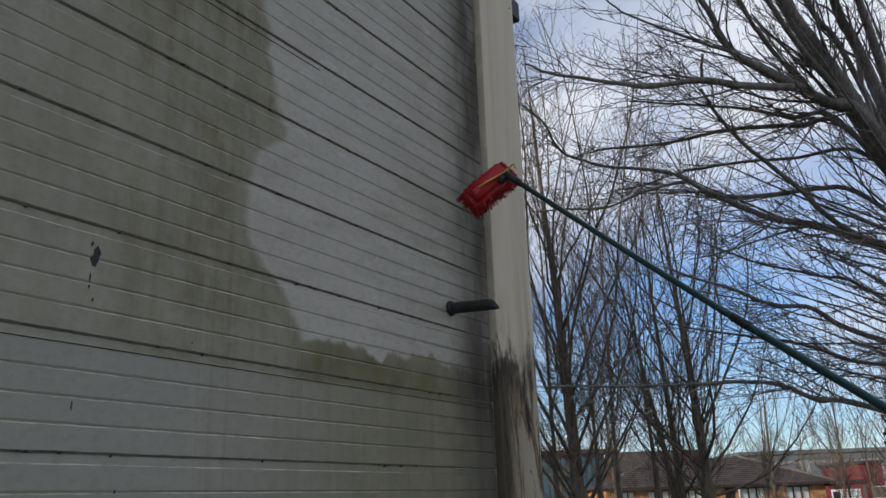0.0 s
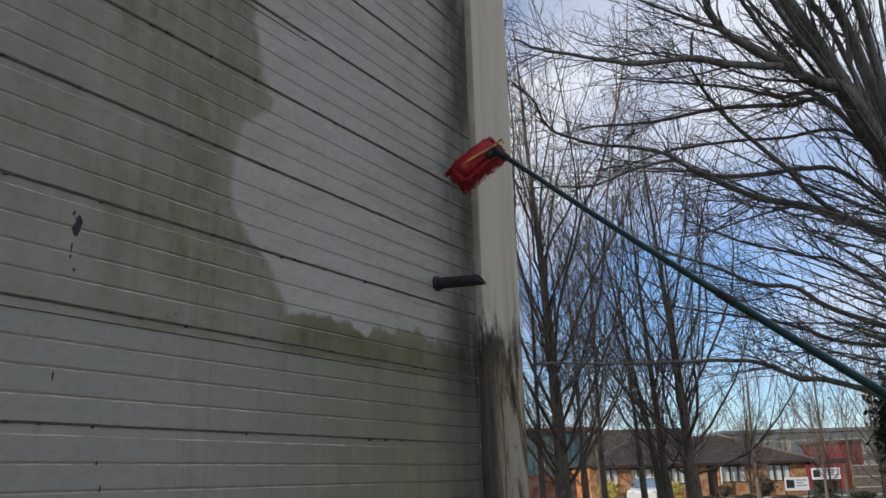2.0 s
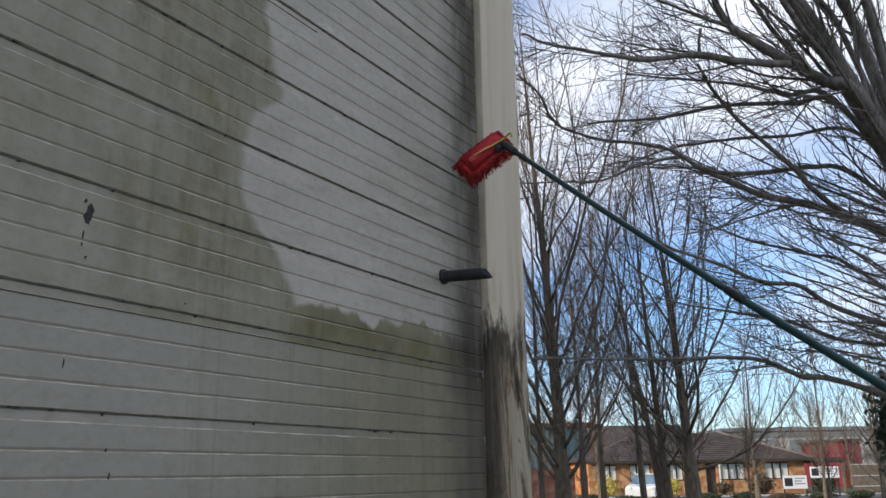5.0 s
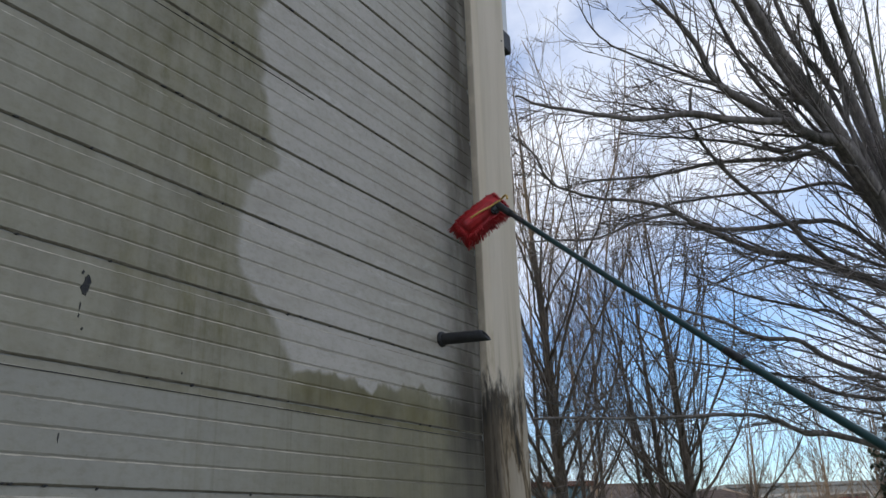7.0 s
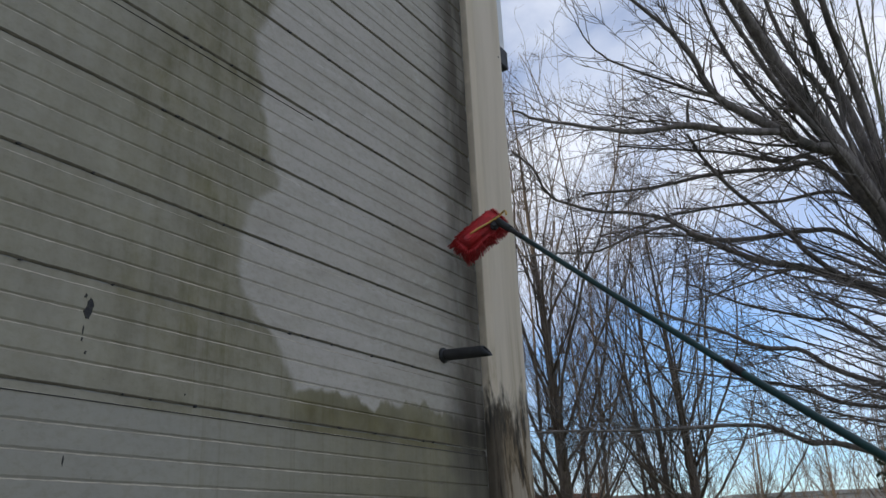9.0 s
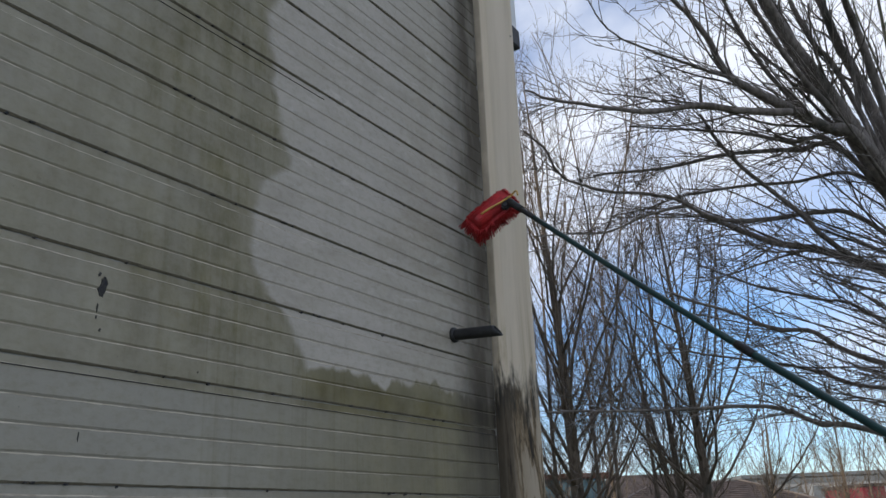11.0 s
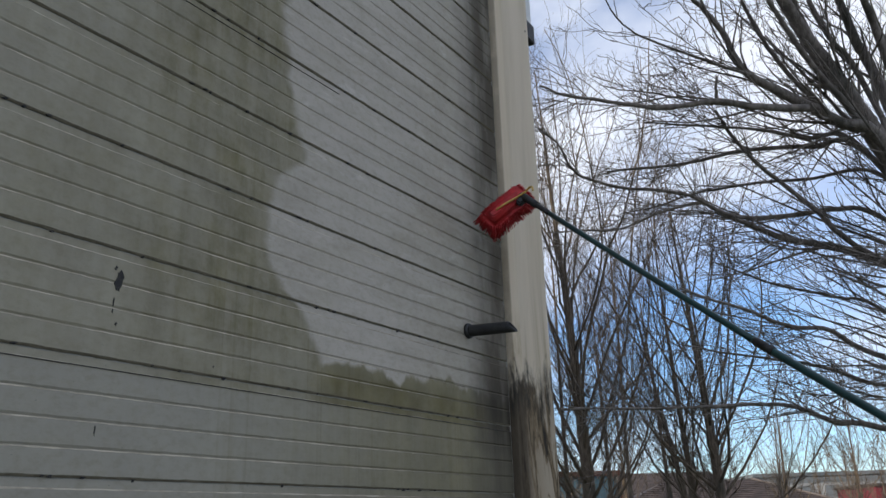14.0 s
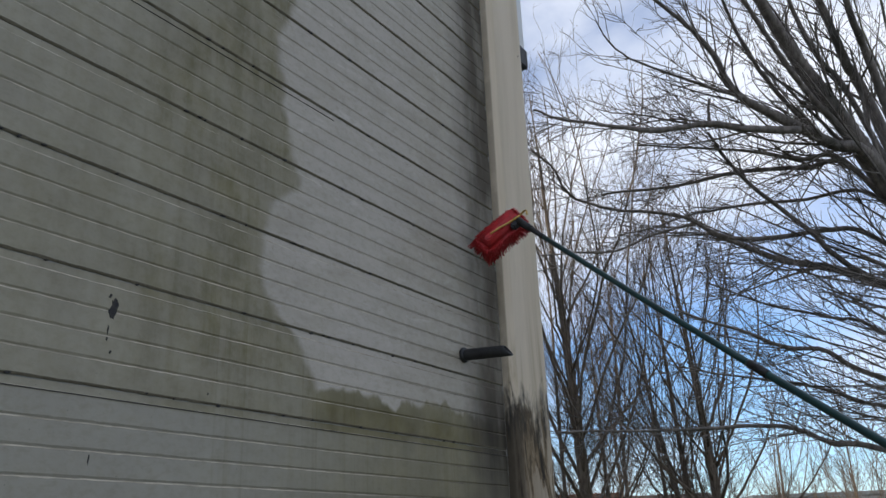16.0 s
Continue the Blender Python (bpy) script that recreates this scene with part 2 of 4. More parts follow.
def corner_paint():
    """Cream-painted trim: clean above, dirty and flaking below."""
    n = Nodes("flaking_trim_paint")
    p = n.pos()
    x, y, z = n.xyz(p)
    ragged = n.noise(n.scaled(p, (12, 12, 4)), 1.0, 6.0, 0.65, 0.8)
    edge = n.math("ADD", z, n.math("MULTIPLY", n.math("SUBTRACT", ragged, 0.5), -0.6))
    below = n.step(edge, 2.10, 2.24, 1.0, 0.0)
    ring = n.math("MULTIPLY", n.step(edge, 1.98, 2.12), n.step(edge, 2.18, 2.30, 1.0, 0.0))
    runs = n.noise(n.scaled(p, (10, 10, 1.1)), 1.0, 6.0, 0.62, 1.0)
    flake = n.noise(n.scaled(p, (8, 8, 1.7)), 1.0, 7.0, 0.62, 1.6)
    fine = n.noise(n.scaled(p, (60, 60, 22)), 1.0, 4.0, 0.6, 0.4)
    cream = n.mix(n.step(n.noise(n.scaled(p, (9, 9, 0.8)), 1.0, 5.0), 0.35, 0.7), (0.665, 0.560, 0.420), (0.575, 0.478, 0.340))
    cream = n.mix(n.math("MULTIPLY", n.step(runs, 0.45, 0.72), n.step(z, 2.1, 3.0, 0.85, 0.12)), cream, (0.330, 0.260, 0.155))
    # the fold next to the panels is darker, in uneven patches
    fold = n.math("MULTIPLY", n.step(x, 2.993, 3.000, 0.35, 0.0), n.step(n.noise(n.scaled(p, (6, 6, 5)), 1.0, 5.0, 0.65), 0.36, 0.56, 0.45, 1.0))
    cream = n.mix(fold, cream, (0.075, 0.066, 0.055))
    old = n.mix(n.step(fine, 0.35, 0.65), (0.165, 0.120, 0.070), (0.260, 0.198, 0.124))
    bare = n.math("MULTIPLY", n.step(flake, 0.50, 0.56), n.step(x, 3.06, 3.30, 0.35, 1.0))
    old = n.mix(bare, old, (0.42, 0.35, 0.258))
    rim = n.math("MULTIPLY", n.step(flake, 0.40, 0.43), n.step(flake, 0.46, 0.49, 1.0, 0.0))
    black = n.math("MAXIMUM", n.math("MULTIPLY", rim, 0.55), n.math("MULTIPLY", n.step(runs, 0.53, 0.61), n.step(flake, 0.46, 0.52, 0.95, 0.2)))
    black = n.math("MAXIMUM", black, n.step(x, 3.04, 3.13, 0.75, 0.0))
    old = n.mix(black, old, (0.030, 0.026, 0.021))
    c = n.mix(below, cream, old)
    c = n.mix(n.math("MULTIPLY", ring, n.math("MULTIPLY", n.step(fine, 0.3, 0.55, 0.35, 0.9), n.step(runs, 0.40, 0.58, 0.25, 1.0))), c, (0.030, 0.029, 0.025))
    n.bump(n.math("ADD", n.math("MULTIPLY", flake, below), n.math("MULTIPLY", fine, 0.2)), 0.4, 0.006)
    return n.end(c, n.step(below, 0, 1, 0.5, 0.95), 0.0, 0.15)


def edge_highlight():
    """The pressed edge of each strip: its sky highlight painted as a colour paler than the face."""
    n = Nodes("painted_edge_highlight")
    p = n.pos()
    x, y, z = n.xyz(p)
    v = n.step(n.noise(n.scaled(p, (9, 1, 20)), 1.0, 5.0, 0.65), 0.38, 0.66)
    c = n.mix(v, (0.30, 0.262, 0.20), (0.52, 0.46, 0.36))
    # the painted highlight dies away towards the dirty corner
    c = n.mix(n.step(x, 1.6, 2.85), c, (0.10, 0.085, 0.062))
    return n.end(c, 0.75, 0.0, 0.12)


def bark(name, a, b, scale):
    n = Nodes(name)
    p = n.local()
    v = n.noise(n.scaled(p, (1, 1, 0.25)), scale, 5.0, 0.65)
    c = n.mix(n.step(v, 0.35, 0.68), a, b)
    c = n.mix(n.step(n.noise(p, 1.7, 3.0), 0.52, 0.72), c, (0.075, 0.073, 0.06))
    n.bump(v, 0.6, 0.012)
    return n.end(c, 0.85, 0.0, 0.25)


def brickwork(name, a, b, mortar):
    n = Nodes(name)
    p = n.local()
    br = n.t.nodes.new("ShaderNodeTexBrick")
    n.put(br.inputs["Vector"], n.scaled(p, (1, 1, 1)))
    n.put(br.inputs["Color1"], a)
    n.put(br.inputs["Color2"], b)
    n.put(br.inputs["Mortar"], mortar)
    br.inputs["Scale"].default_value = 1.0
    br.inputs["Brick Width"].default_value = 0.225
    br.inputs["Row Height"].default_value = 0.075
    br.inputs["Mortar Size"].default_value = 0.008
    c = n.mix(n.step(n.noise(p, 2.0, 5.0), 0.38, 0.60, 0.0, 0.8), br.outputs["Color"], tuple(v * 0.42 for v in a))
    n.bump(br.outputs["Fac"], 0.3, 0.004)
    return n.end(c, 0.85)


M_CLAD = cladding()
M_TRIM = corner_paint()
M_EDGE = edge_highlight()
M_BACK = grained("dark_joint_grime", (0.20, 0.195, 0.175), (0.30, 0.29, 0.26), 8.0, 0.9)
M_JOINT = grained("joint_grime", (0.150, 0.130, 0.092), (0.235, 0.205, 0.150), 14.0, 1.0)
M_PLAIN = grained("grey_render", (0.36, 0.36, 0.35), (0.44, 0.44, 0.43), 1.2, 0.8)
M_ROOFSHEET = grained("grey_roof_sheet", (0.16, 0.17, 0.18), (0.22, 0.22, 0.23), 0.8, 0.6)
M_BLACK = grained("black_plastic", (0.012, 0.012, 0.013), (0.03, 0.03, 0.03), 22.0, 0.55)
M_CHIP = grained("bare_dark_core", (0.02, 0.02, 0.022), (0.05, 0.045, 0.04), 60.0, 0.9)
M_WHITEPIPE = grained("white_pipe_paint", (0.66, 0.67, 0.67), (0.74, 0.74, 0.73), 4.0, 0.45)
M_RED = grained("red_brush_plastic", (0.30, 0.010, 0.013), (0.58, 0.022, 0.026), 18.0, 0.55, 0.5, 0.004)
M_BRISTLE = grained("red_bristle", (0.36, 0.010, 0.014), (0.55, 0.02, 0.025), 90.0, 0.6)
M_YELLOW = grained("yellow_tube", (0.62, 0.36, 0.07), (0.70, 0.45, 0.12), 30.0, 0.4)
M_POLE = grained("green_pole", (0.010, 0.042, 0.044), (0.014, 0.062, 0.060), 12.0, 0.38, 0.1)
M_BARK = bark("dark_bark", (0.150, 0.129, 0.114), (0.275, 0.240, 0.212), 26.0)
M_BARK_B = bark("grey_brown_bark", (0.122, 0.091, 0.064), (0.215, 0.169, 0.124), 20.0)
M_BARK_PALE = bark("pale_mossy_bark", (0.10, 0.095, 0.055), (0.20, 0.18, 0.11), 16.0)
M_TWIG = bark("twig_bark", (0.17, 0.140, 0.124), (0.29, 0.245, 0.218), 30.0)
M_TWIG_B = bark("reddish_twig_bark", (0.095, 0.074, 0.062), (0.175, 0.140, 0.118), 30.0)
M_GRASS = grained("winter_grass", (0.055, 0.075, 0.028), (0.10, 0.11, 0.05), 0.6, 0.95, 0.5, 0.02, 0.0, (0.12, 0.105, 0.07))
M_TARMAC = grained("tarmac", (0.045, 0.045, 0.047), (0.07, 0.07, 0.07), 1.5, 0.9)
M_KERB = grained("concrete_kerb", (0.38, 0.37, 0.35), (0.48, 0.47, 0.45), 2.0, 0.85)
M_BRICK = brickwork("orange_brick", (0.66, 0.24, 0.075), (0.74, 0.33, 0.12), (0.50, 0.30, 0.16))
M_BRICK_RED = brickwork("red_brick", (0.17, 0.035, 0.022), (0.21, 0.05, 0.03), (0.14, 0.08, 0.06))
M_TILE = grained("brown_roof_tile", (0.042, 0.031, 0.028), (0.08, 0.06, 0.052), 1.5, 0.85)
M_HIP = grained("hip_tile", (0.12, 0.10, 0.09), (0.20, 0.17, 0.15), 2.0, 0.85)
M_FRAME = grained("dark_window_frame", (0.03, 0.022, 0.018), (0.05, 0.036, 0.03), 6.0, 0.6)
M_BLIND = grained("pale_window_blind", (0.62, 0.64, 0.58), (0.72, 0.73, 0.68), 3.0, 0.35)
M_TEAL = grained("teal_cladding", (0.05, 0.095, 0.12), (0.065, 0.12, 0.145), 0.5, 0.6)
M_REDCLAD = grained("red_cladding", (0.17, 0.02, 0.028), (0.22, 0.028, 0.036), 0.4, 0.55)
M_FARWALL = grained("pale_warehouse_wall", (0.30, 0.30, 0.295), (0.38, 0.38, 0.37), 0.15, 0.7)
M_FARDARK = grained("grey_warehouse_band", (0.15, 0.17, 0.18), (0.21, 0.22, 0.23), 0.2, 0.7)
M_SIGN = grained("white_sign_board", (0.74, 0.75, 0.75), (0.82, 0.82, 0.82), 1.0, 0.4)
M_SIGNBAR = grained("grey_sign_bar", (0.25, 0.25, 0.26), (0.32, 0.32, 0.33), 3.0, 0.5)
M_POSTS = grained("weathered_fence_wood", (0.12, 0.095, 0.07), (0.19, 0.15, 0.115), 3.0, 0.9)
M_CAR = grained("white_car_paint", (0.70, 0.72, 0.74), (0.76, 0.77, 0.78), 0.8, 0.25, 0.0)
M_CARGLASS = grained("blue_car_glass", (0.10, 0.16, 0.22), (0.14, 0.22, 0.30), 1.0, 0.1, 0.0)
M_TYRE = grained("tyre_rubber", (0.015, 0.015, 0.015), (0.03, 0.03, 0.03), 8.0, 0.85)
M_RIM = grained("wheel_rim", (0.40, 0.41, 0.42), (0.5, 0.5, 0.5), 5.0, 0.35, 0.1, 0.002, 0.8)
M_LEAF = grained("dark_hedge_leaf", (0.022, 0.032, 0.014), (0.045, 0.058, 0.022), 3.0, 0.7)
M_LEAF_BROWN = grained("brown_hedge_leaf", (0.06, 0.042, 0.025), (0.10, 0.07, 0.04), 3.0, 0.8)
M_LEAF_YELLOW = grained("yellow_shrub_leaf", (0.42, 0.34, 0.05), (0.55, 0.47, 0.10), 3.0, 0.7)
M_LAMP = grained("pale_lamp_glass", (0.7, 0.66, 0.55), (0.8, 0.76, 0.65), 3.0, 0.3)


# ---------- building helpers ----------
def mesh_of(name, bm, material):
    me = bpy.data.meshes.new(name)
    bm.normal_update()
    bm.to_mesh(me)
    bm.free()
    me.materials.append(material)
    return me


def part(name, bm, material, parent, label=""):
    """A bmesh as ONE mesh object under a thing or a part."""
    ob = new(name, mesh_of(name, bm, material))
    ob.parent = parent
    if label:
        tagged(ob, label)
    return ob


def raw(name, verts, faces, material, parent, label="", kind="", smooth=True):
    me = bpy.data.meshes.new(name)
    me.from_pydata(verts, [], faces)
    if smooth:
        me.polygons.foreach_set("use_smooth", [True] * len(me.polygons))
    me.update()
    me.materials.append(material)
    ob = new(name, me)
    ob.parent = parent
    return tagged(ob, label, "", "", kind)


def base(name, label, category, m=None, group="", kind=""):
    ob = new(name)
    ob.empty_display_size = 0.1
    if m is not None:
        ob.matrix_world = m
    return tagged(ob, label, category, group, kind)


def box(x0, x1, y0, y1, z0, z1, bevel=0.0, bm=None):
    bm = bm or bmesh.new()
    r = bmesh.ops.create_cube(bm, size=1.0)
    bmesh.ops.transform(bm, matrix=Matrix.Translation(((x0 + x1) / 2, (y0 + y1) / 2, (z0 + z1) / 2)) @ Matrix.Diagonal((x1 - x0, y1 - y0, z1 - z0, 1)), verts=r["verts"])
    if bevel:
        edges = {e for v in r["verts"] for e in v.link_edges}
        bmesh.ops.bevel(bm, geom=list(edges), offset=bevel, segments=2, affect="EDGES")
    return bm


def tubes(lines, sides):
    """Tapered tubes round polylines: rows of (points n x 3, radii n). Returns vertices and faces."""
    verts, faces, k = [], [], 0
    ang = np.arange(sides) * 2 * np.pi / sides
    for pts, rad in lines:
        pts = np.asarray(pts, float)
        tan = np.gradient(pts, axis=0)
        tan /= np.linalg.norm(tan, axis=1)[:, None] + 1e-9
        ref = np.array((0.0, 0.0, 1.0)) if abs(tan[0][2]) < 0.8 else np.array((1.0, 0.0, 0.0))
        u = np.cross(tan, ref)
        u /= np.linalg.norm(u, axis=1)[:, None] + 1e-9
        v = np.cross(tan, u)
        ring = pts[:, None, :] + np.asarray(rad)[:, None, None] * (np.cos(ang)[None, :, None] * u[:, None, :] + np.sin(ang)[None, :, None] * v[:, None, :])
        verts.append(ring.reshape(-1, 3))
        n = len(pts)
        for i in range(n - 1):
            for j in range(sides):
                a, b = k + i * sides + j, k + i * sides + (j + 1) % sides
                faces.append((a, b, b + sides, a + sides))
        faces.append(tuple(k + (n - 1) * sides + j for j in range(sides)))
        faces.append(tuple(k + sides - 1 - j for j in range(sides)))
        k += n * sides
    return np.concatenate(verts).tolist(), faces


def spline(points, n):
    """A smooth line of n points through a few given ones."""
    p = np.asarray(points, float)
    p = np.vstack((2 * p[0] - p[1], p, 2 * p[-1] - p[-2]))
    out = []
    for s in np.linspace(0, len(points) - 1, n):
        i = min(int(s), len(points) - 2)
        f = s - i
        a, b, c, d = p[i:i + 4]
        out.append(0.5 * (2 * b + (c - a) * f + (2 * a - 5 * b + 4 * c - d) * f ** 2 + (3 * b - a - 3 * c + d) * f ** 3))
    return np.array(out)


# ---------- ground and the clad building ----------
bm = bmesh.new()
bmesh.ops.create_grid(bm, x_segments=60, y_segments=60, size=900)
ground = tagged(new("ground", mesh_of("ground", bm, M_GRASS)), "rough winter grass reaching to the horizon", "ground", "", "structure")

# TOP is set high so the building's shadow covers the near trees
PITCH, JOINT, TOP = 0.30, 1.66, 11.86
X0, X1 = -9.0, 2.975
wall = tagged(new("wall_south", mesh_of("wall_south", box(X0, 3.2, 0.0075, 0.22, 0.0, TOP), M_BACK)), "dark backing behind the wall panels", "wall", "", "structure")


def panel_mesh():
    """One horizontal panel: a recessed lip at the top, four flat strips parted by shallow grooves."""
    prof = [(-0.001, 0.016), (-0.0015, 0.0055), (-0.0225, 0.0042), (-0.0265, 0.0)]
    # bevel faces given the painted highlight, and those with joint grime
    highlit, grimy = [2], [0]
    for g in (0.095, 0.163, 0.231):
        highlit.append(len(prof) + 2)
        prof += [(-g + 0.0088, 0.0), (-g + 0.0036, 0.0026), (-g + 0.0022, 0.0028), (-g - 0.0014, 0.0)]
    grimy += [len(prof), len(prof) + 1]
    prof += [(-0.2930, 0.0), (-0.2985, 0.0050), (-0.2995, 0.016)]
    rng = random.Random(4)
    xs = np.concatenate([np.linspace(X0, -0.6, 20)[:-1], np.linspace(-0.6, X1, 141)])
    last = len(xs) - 1
    verts = []
    w = 0.0
    for xx in xs:
        w = 0.8 * w + rng.uniform(-0.0003, 0.0003)
        verts += [(xx, yy + w, zz + rng.uniform(-0.0011, 0.0011)) for zz, yy in prof]
    n = len(prof)
    faces = [(i * n + j, i * n + j + 1, (i + 1) * n + j + 1, (i + 1) * n + j) for i in range(len(xs) - 1) for j in range(n - 1)]
    faces.append(tuple(last * n + j for j in range(n)))
    me = bpy.data.meshes.new("panel")
    me.from_pydata(verts, [], faces)
    me.update()
    me.materials.append(M_CLAD)
    me.materials.append(M_EDGE)
    me.materials.append(M_JOINT)
    strip = [1 if j in highlit else 2 if j in grimy else 0 for j in range(n - 1)]
    me.polygons.foreach_set("material_index", strip * last + [0])
    return me


PANEL = panel_mesh()
for k in range(-5, 35):
    ob = new("panel", PANEL)
    ob.location = (0, 0, JOINT + PITCH * k)
    ob.parent = wall
part("seam", box(X0, X1 - 0.01, -0.0022, 0.006, 1.9330, 1.9352), M_CHIP, wall, "thin black open seam")
part("seam", box(X0, 1.72, -0.0022, 0.006, 3.1330, 3.1345), M_CHIP, wall, "thin black open seam")

# corner trim: a step, a flat face and a wide rounded nose
def trim_profile():
    pts = [(2.992, 0.02), (2.992, -0.024), (2.998, -0.03)]
    pts += [(3.06, -0.032), (3.064, -0.0335), (3.07, -0.0335), (3.074, -0.032)]
    r, cx = 0.15, 3.352
    for i in range(13):
        a = radians(-90 + 90 * i / 12)
        pts.append((cx + r * math.cos(a), -0.032 + r + r * math.sin(a)))
    pts += [(cx + r, 0.35), (cx + r - 0.02, 0.35)]
    return pts


prof = trim_profile()
zs = np.linspace(0.0, TOP, 120)
verts = [(a, b, zz) for zz in zs for a, b in prof]
n = len(prof)
faces = [(i * n + j, i * n + j + 1, (i + 1) * n + j + 1, (i + 1) * n + j) for i in range(len(zs) - 1) for j in range(n - 1)]
trim = raw("trim", verts, faces, M_TRIM, None, "cream corner trim, stained black and flaking low down", "structure")
trim["category"] = "wall trim"
part("rivet", box(3.345, 3.353, -0.036, -0.030, 4.246, 4.254, 0.002), M_BLACK, trim)

# unseen walls and roof, added to keep sun off the long wall and trees
tagged(new("wall_east", mesh_of("wall_east", box(3.27, 3.47, 0.36, 24.0, 0.0, TOP), M_PLAIN)), "unseen plain grey end wall, added to block the sun", "wall", "", "structure")
tagged(new("wall_north", mesh_of("wall_north", box(-20.0, 3.47, 24.0, 24.2, 0.0, TOP), M_PLAIN)), "unseen plain grey back wall, added to block the sun", "wall", "", "structure")
tagged(new("wall_west", mesh_of("wall_west", box(-20.2, -20.0, 0.0, 24.2, 0.0, TOP), M_PLAIN)), "unseen plain grey far end wall, added to block the sun", "wall", "", "structure")
tagged(new("wall_south_plain", mesh_of("wall_south_plain", box(-20.0, X0 - 0.01, 0.0, 0.2, 0.0, TOP), M_PLAIN)), "unseen plain grey length of the long wall, added to block the sun", "wall", "", "structure")
tagged(new("roof", mesh_of("roof", box(-20.3, 3.55, -0.10, 24.3, TOP + 0.004, TOP + 0.25), M_ROOFSHEET)), "unseen grey sheet roof, added to close the sun-blocking shell", "roof", "", "structure")

# overflow pipe standing out of the wall
def tube_bm(points, radii, sides=20):
    v, f = tubes([(points, radii)], sides)
    bm = bmesh.new()
    vs = [bm.verts.new(c) for c in v]
    for q in f:
        fc = bm.faces.new([vs[i] for i in q])
        fc.smooth = len(q) == 4
    return bm


pipe = base("overflow_pipe", "black plastic overflow pipe standing out of the wall", "pipe", pose(2.622, 0.0, 2.350))
bm = bmesh.new()
rings = [(0.01, 0.026), (-0.200, 0.025), (-0.228, 0.025), (-0.228, 0.021), (-0.05, 0.021)]
prev = None
for i, (yy, r) in enumerate(rings):
    cut = 0.018 if i in (2, 3) else 0.0
    ring = [bm.verts.new((r * math.cos(a), yy - cut * math.sin(a) * -1.0, r * math.sin(a) + yy * 0.06)) for a in np.arange(24) * 2 * math.pi / 24]
    if prev:
        for j in range(24):
            bm.faces.new((prev[j], prev[(j + 1) % 24], ring[(j + 1) % 24], ring[j])).smooth = i not in (3,)
    prev = ring
bm.faces.new(prev)
part("tube", bm, M_BLACK, pipe)
part("collar", tube_bm([(0, 0.004, 0), (0, -0.012, 0), (0, -0.016, 0)], [0.034, 0.034, 0.029], 24), M_BLACK, pipe)

# white pipe round the corner, cut off with a dark end
dp = base("rainwater_pipe", "white square rainwater pipe ending in a dark shoe", "pipe", pose(3.575, 0.10, 4.44))
part("tube", box(-0.05, 0.05, -0.05, 0.05, 0.0, TOP - 4.36, 0.008), M_WHITEPIPE, dp)
part("shoe", box(-0.06, 0.06, -0.06, 0.06, -0.11, 0.02, 0.006), M_BLACK, dp, "dark plastic pipe shoe")
part("clip", box(-0.16, -0.045, -0.02, 0.02, 0.3, 0.34, 0.004), M_WHITEPIPE, dp)

# broken spot in the panel skin, and small knocks below it
def chip(name, cx, cz, w, h, seed, label):
    rng = random.Random(seed)
    bm = bmesh.new()
    out = []
    for i in range(18):
        a = 2 * math.pi * i / 18
        k = rng.uniform(0.75, 1.15)
        bend = 0.35 * w * math.sin(math.pi * math.sin(a))
        out.append((cx + w * k * math.cos(a) + bend, cz + h * k * math.sin(a)))
    front = [bm.verts.new((a, -0.0016, b)) for a, b in out]
    back = [bm.verts.new((a, 0.003, b)) for a, b in out]
    bm.faces.new(front)
    for i in range(18):
        bm.faces.new((front[i], back[i], back[(i + 1) % 18], front[(i + 1) % 18]))
    bmesh.ops.recalc_face_normals(bm, faces=bm.faces)
    return part(name, bm, M_CHIP, wall, label)


chip("hole", 0.815, 2.176, 0.012, 0.030, 3, "dark hole where the panel skin is broken")
for i, (cx, cz, w, h) in enumerate([(0.802, 2.208, 0.004, 0.006), (0.803, 2.115, 0.002, 0.012), (0.802, 2.09, 0.002, 0.006), (0.816, 2.057, 0.003, 0.005),
                                    (0.783, 1.778, 0.0018, 0.012), (1.16, 1.99, 0.002, 0.003), (0.93, 1.57, 0.002, 0.005), (0.945, 1.505, 0.002, 0.008)]):
    chip("knock", cx, cz, w, h, 10 + i, "")
rng = random.Random(21)
for k in range(0, 7):
    for i in range(11):
        cx = rng.uniform(0.4, 2.6)
        chip("speck", cx, JOINT + PITCH * k + rng.uniform(-0.002, 0.004), rng.uniform(0.003, 0.010), rng.uniform(0.0018, 0.0042), rng.random(), "")

# ---------- brush on its pole ----------
HEAD = Vector((2.646, -0.215, 2.899))
LONG = Vector((0.434, -0.622, 0.634)).normalized()
NOSE = Vector((0.871, 0.269, -0.047))
NOSE = (NOSE - NOSE.dot(LONG) * LONG).normalized()
WIDE = NOSE.cross(LONG).normalized()
BR = Matrix((LONG, WIDE, NOSE)).transposed().to_4x4()
BR.translation = HEAD
brush = base("wash_brush", "red water-fed washing brush on a long green pole", "brush", BR)
LEN, WID = 0.25, 0.12
bm = box(-LEN / 2 + 0.006, LEN / 2 - 0.006, -WID / 2 + 0.006, WID / 2 - 0.006, -0.024, 0.018)
bmesh.ops.bevel(bm, geom=list(bm.edges), offset=0.019, segments=4, affect="EDGES")
for fc in bm.faces:
    fc.smooth = True
part("block", bm, M_RED, brush, "rounded red brush block")
part("ridge", box(-LEN / 2 + 0.035, LEN / 2 - 0.05, -0.016, 0.016, -0.033, -0.022, 0.005), M_RED, brush)
rng = random.Random(7)
lines = []
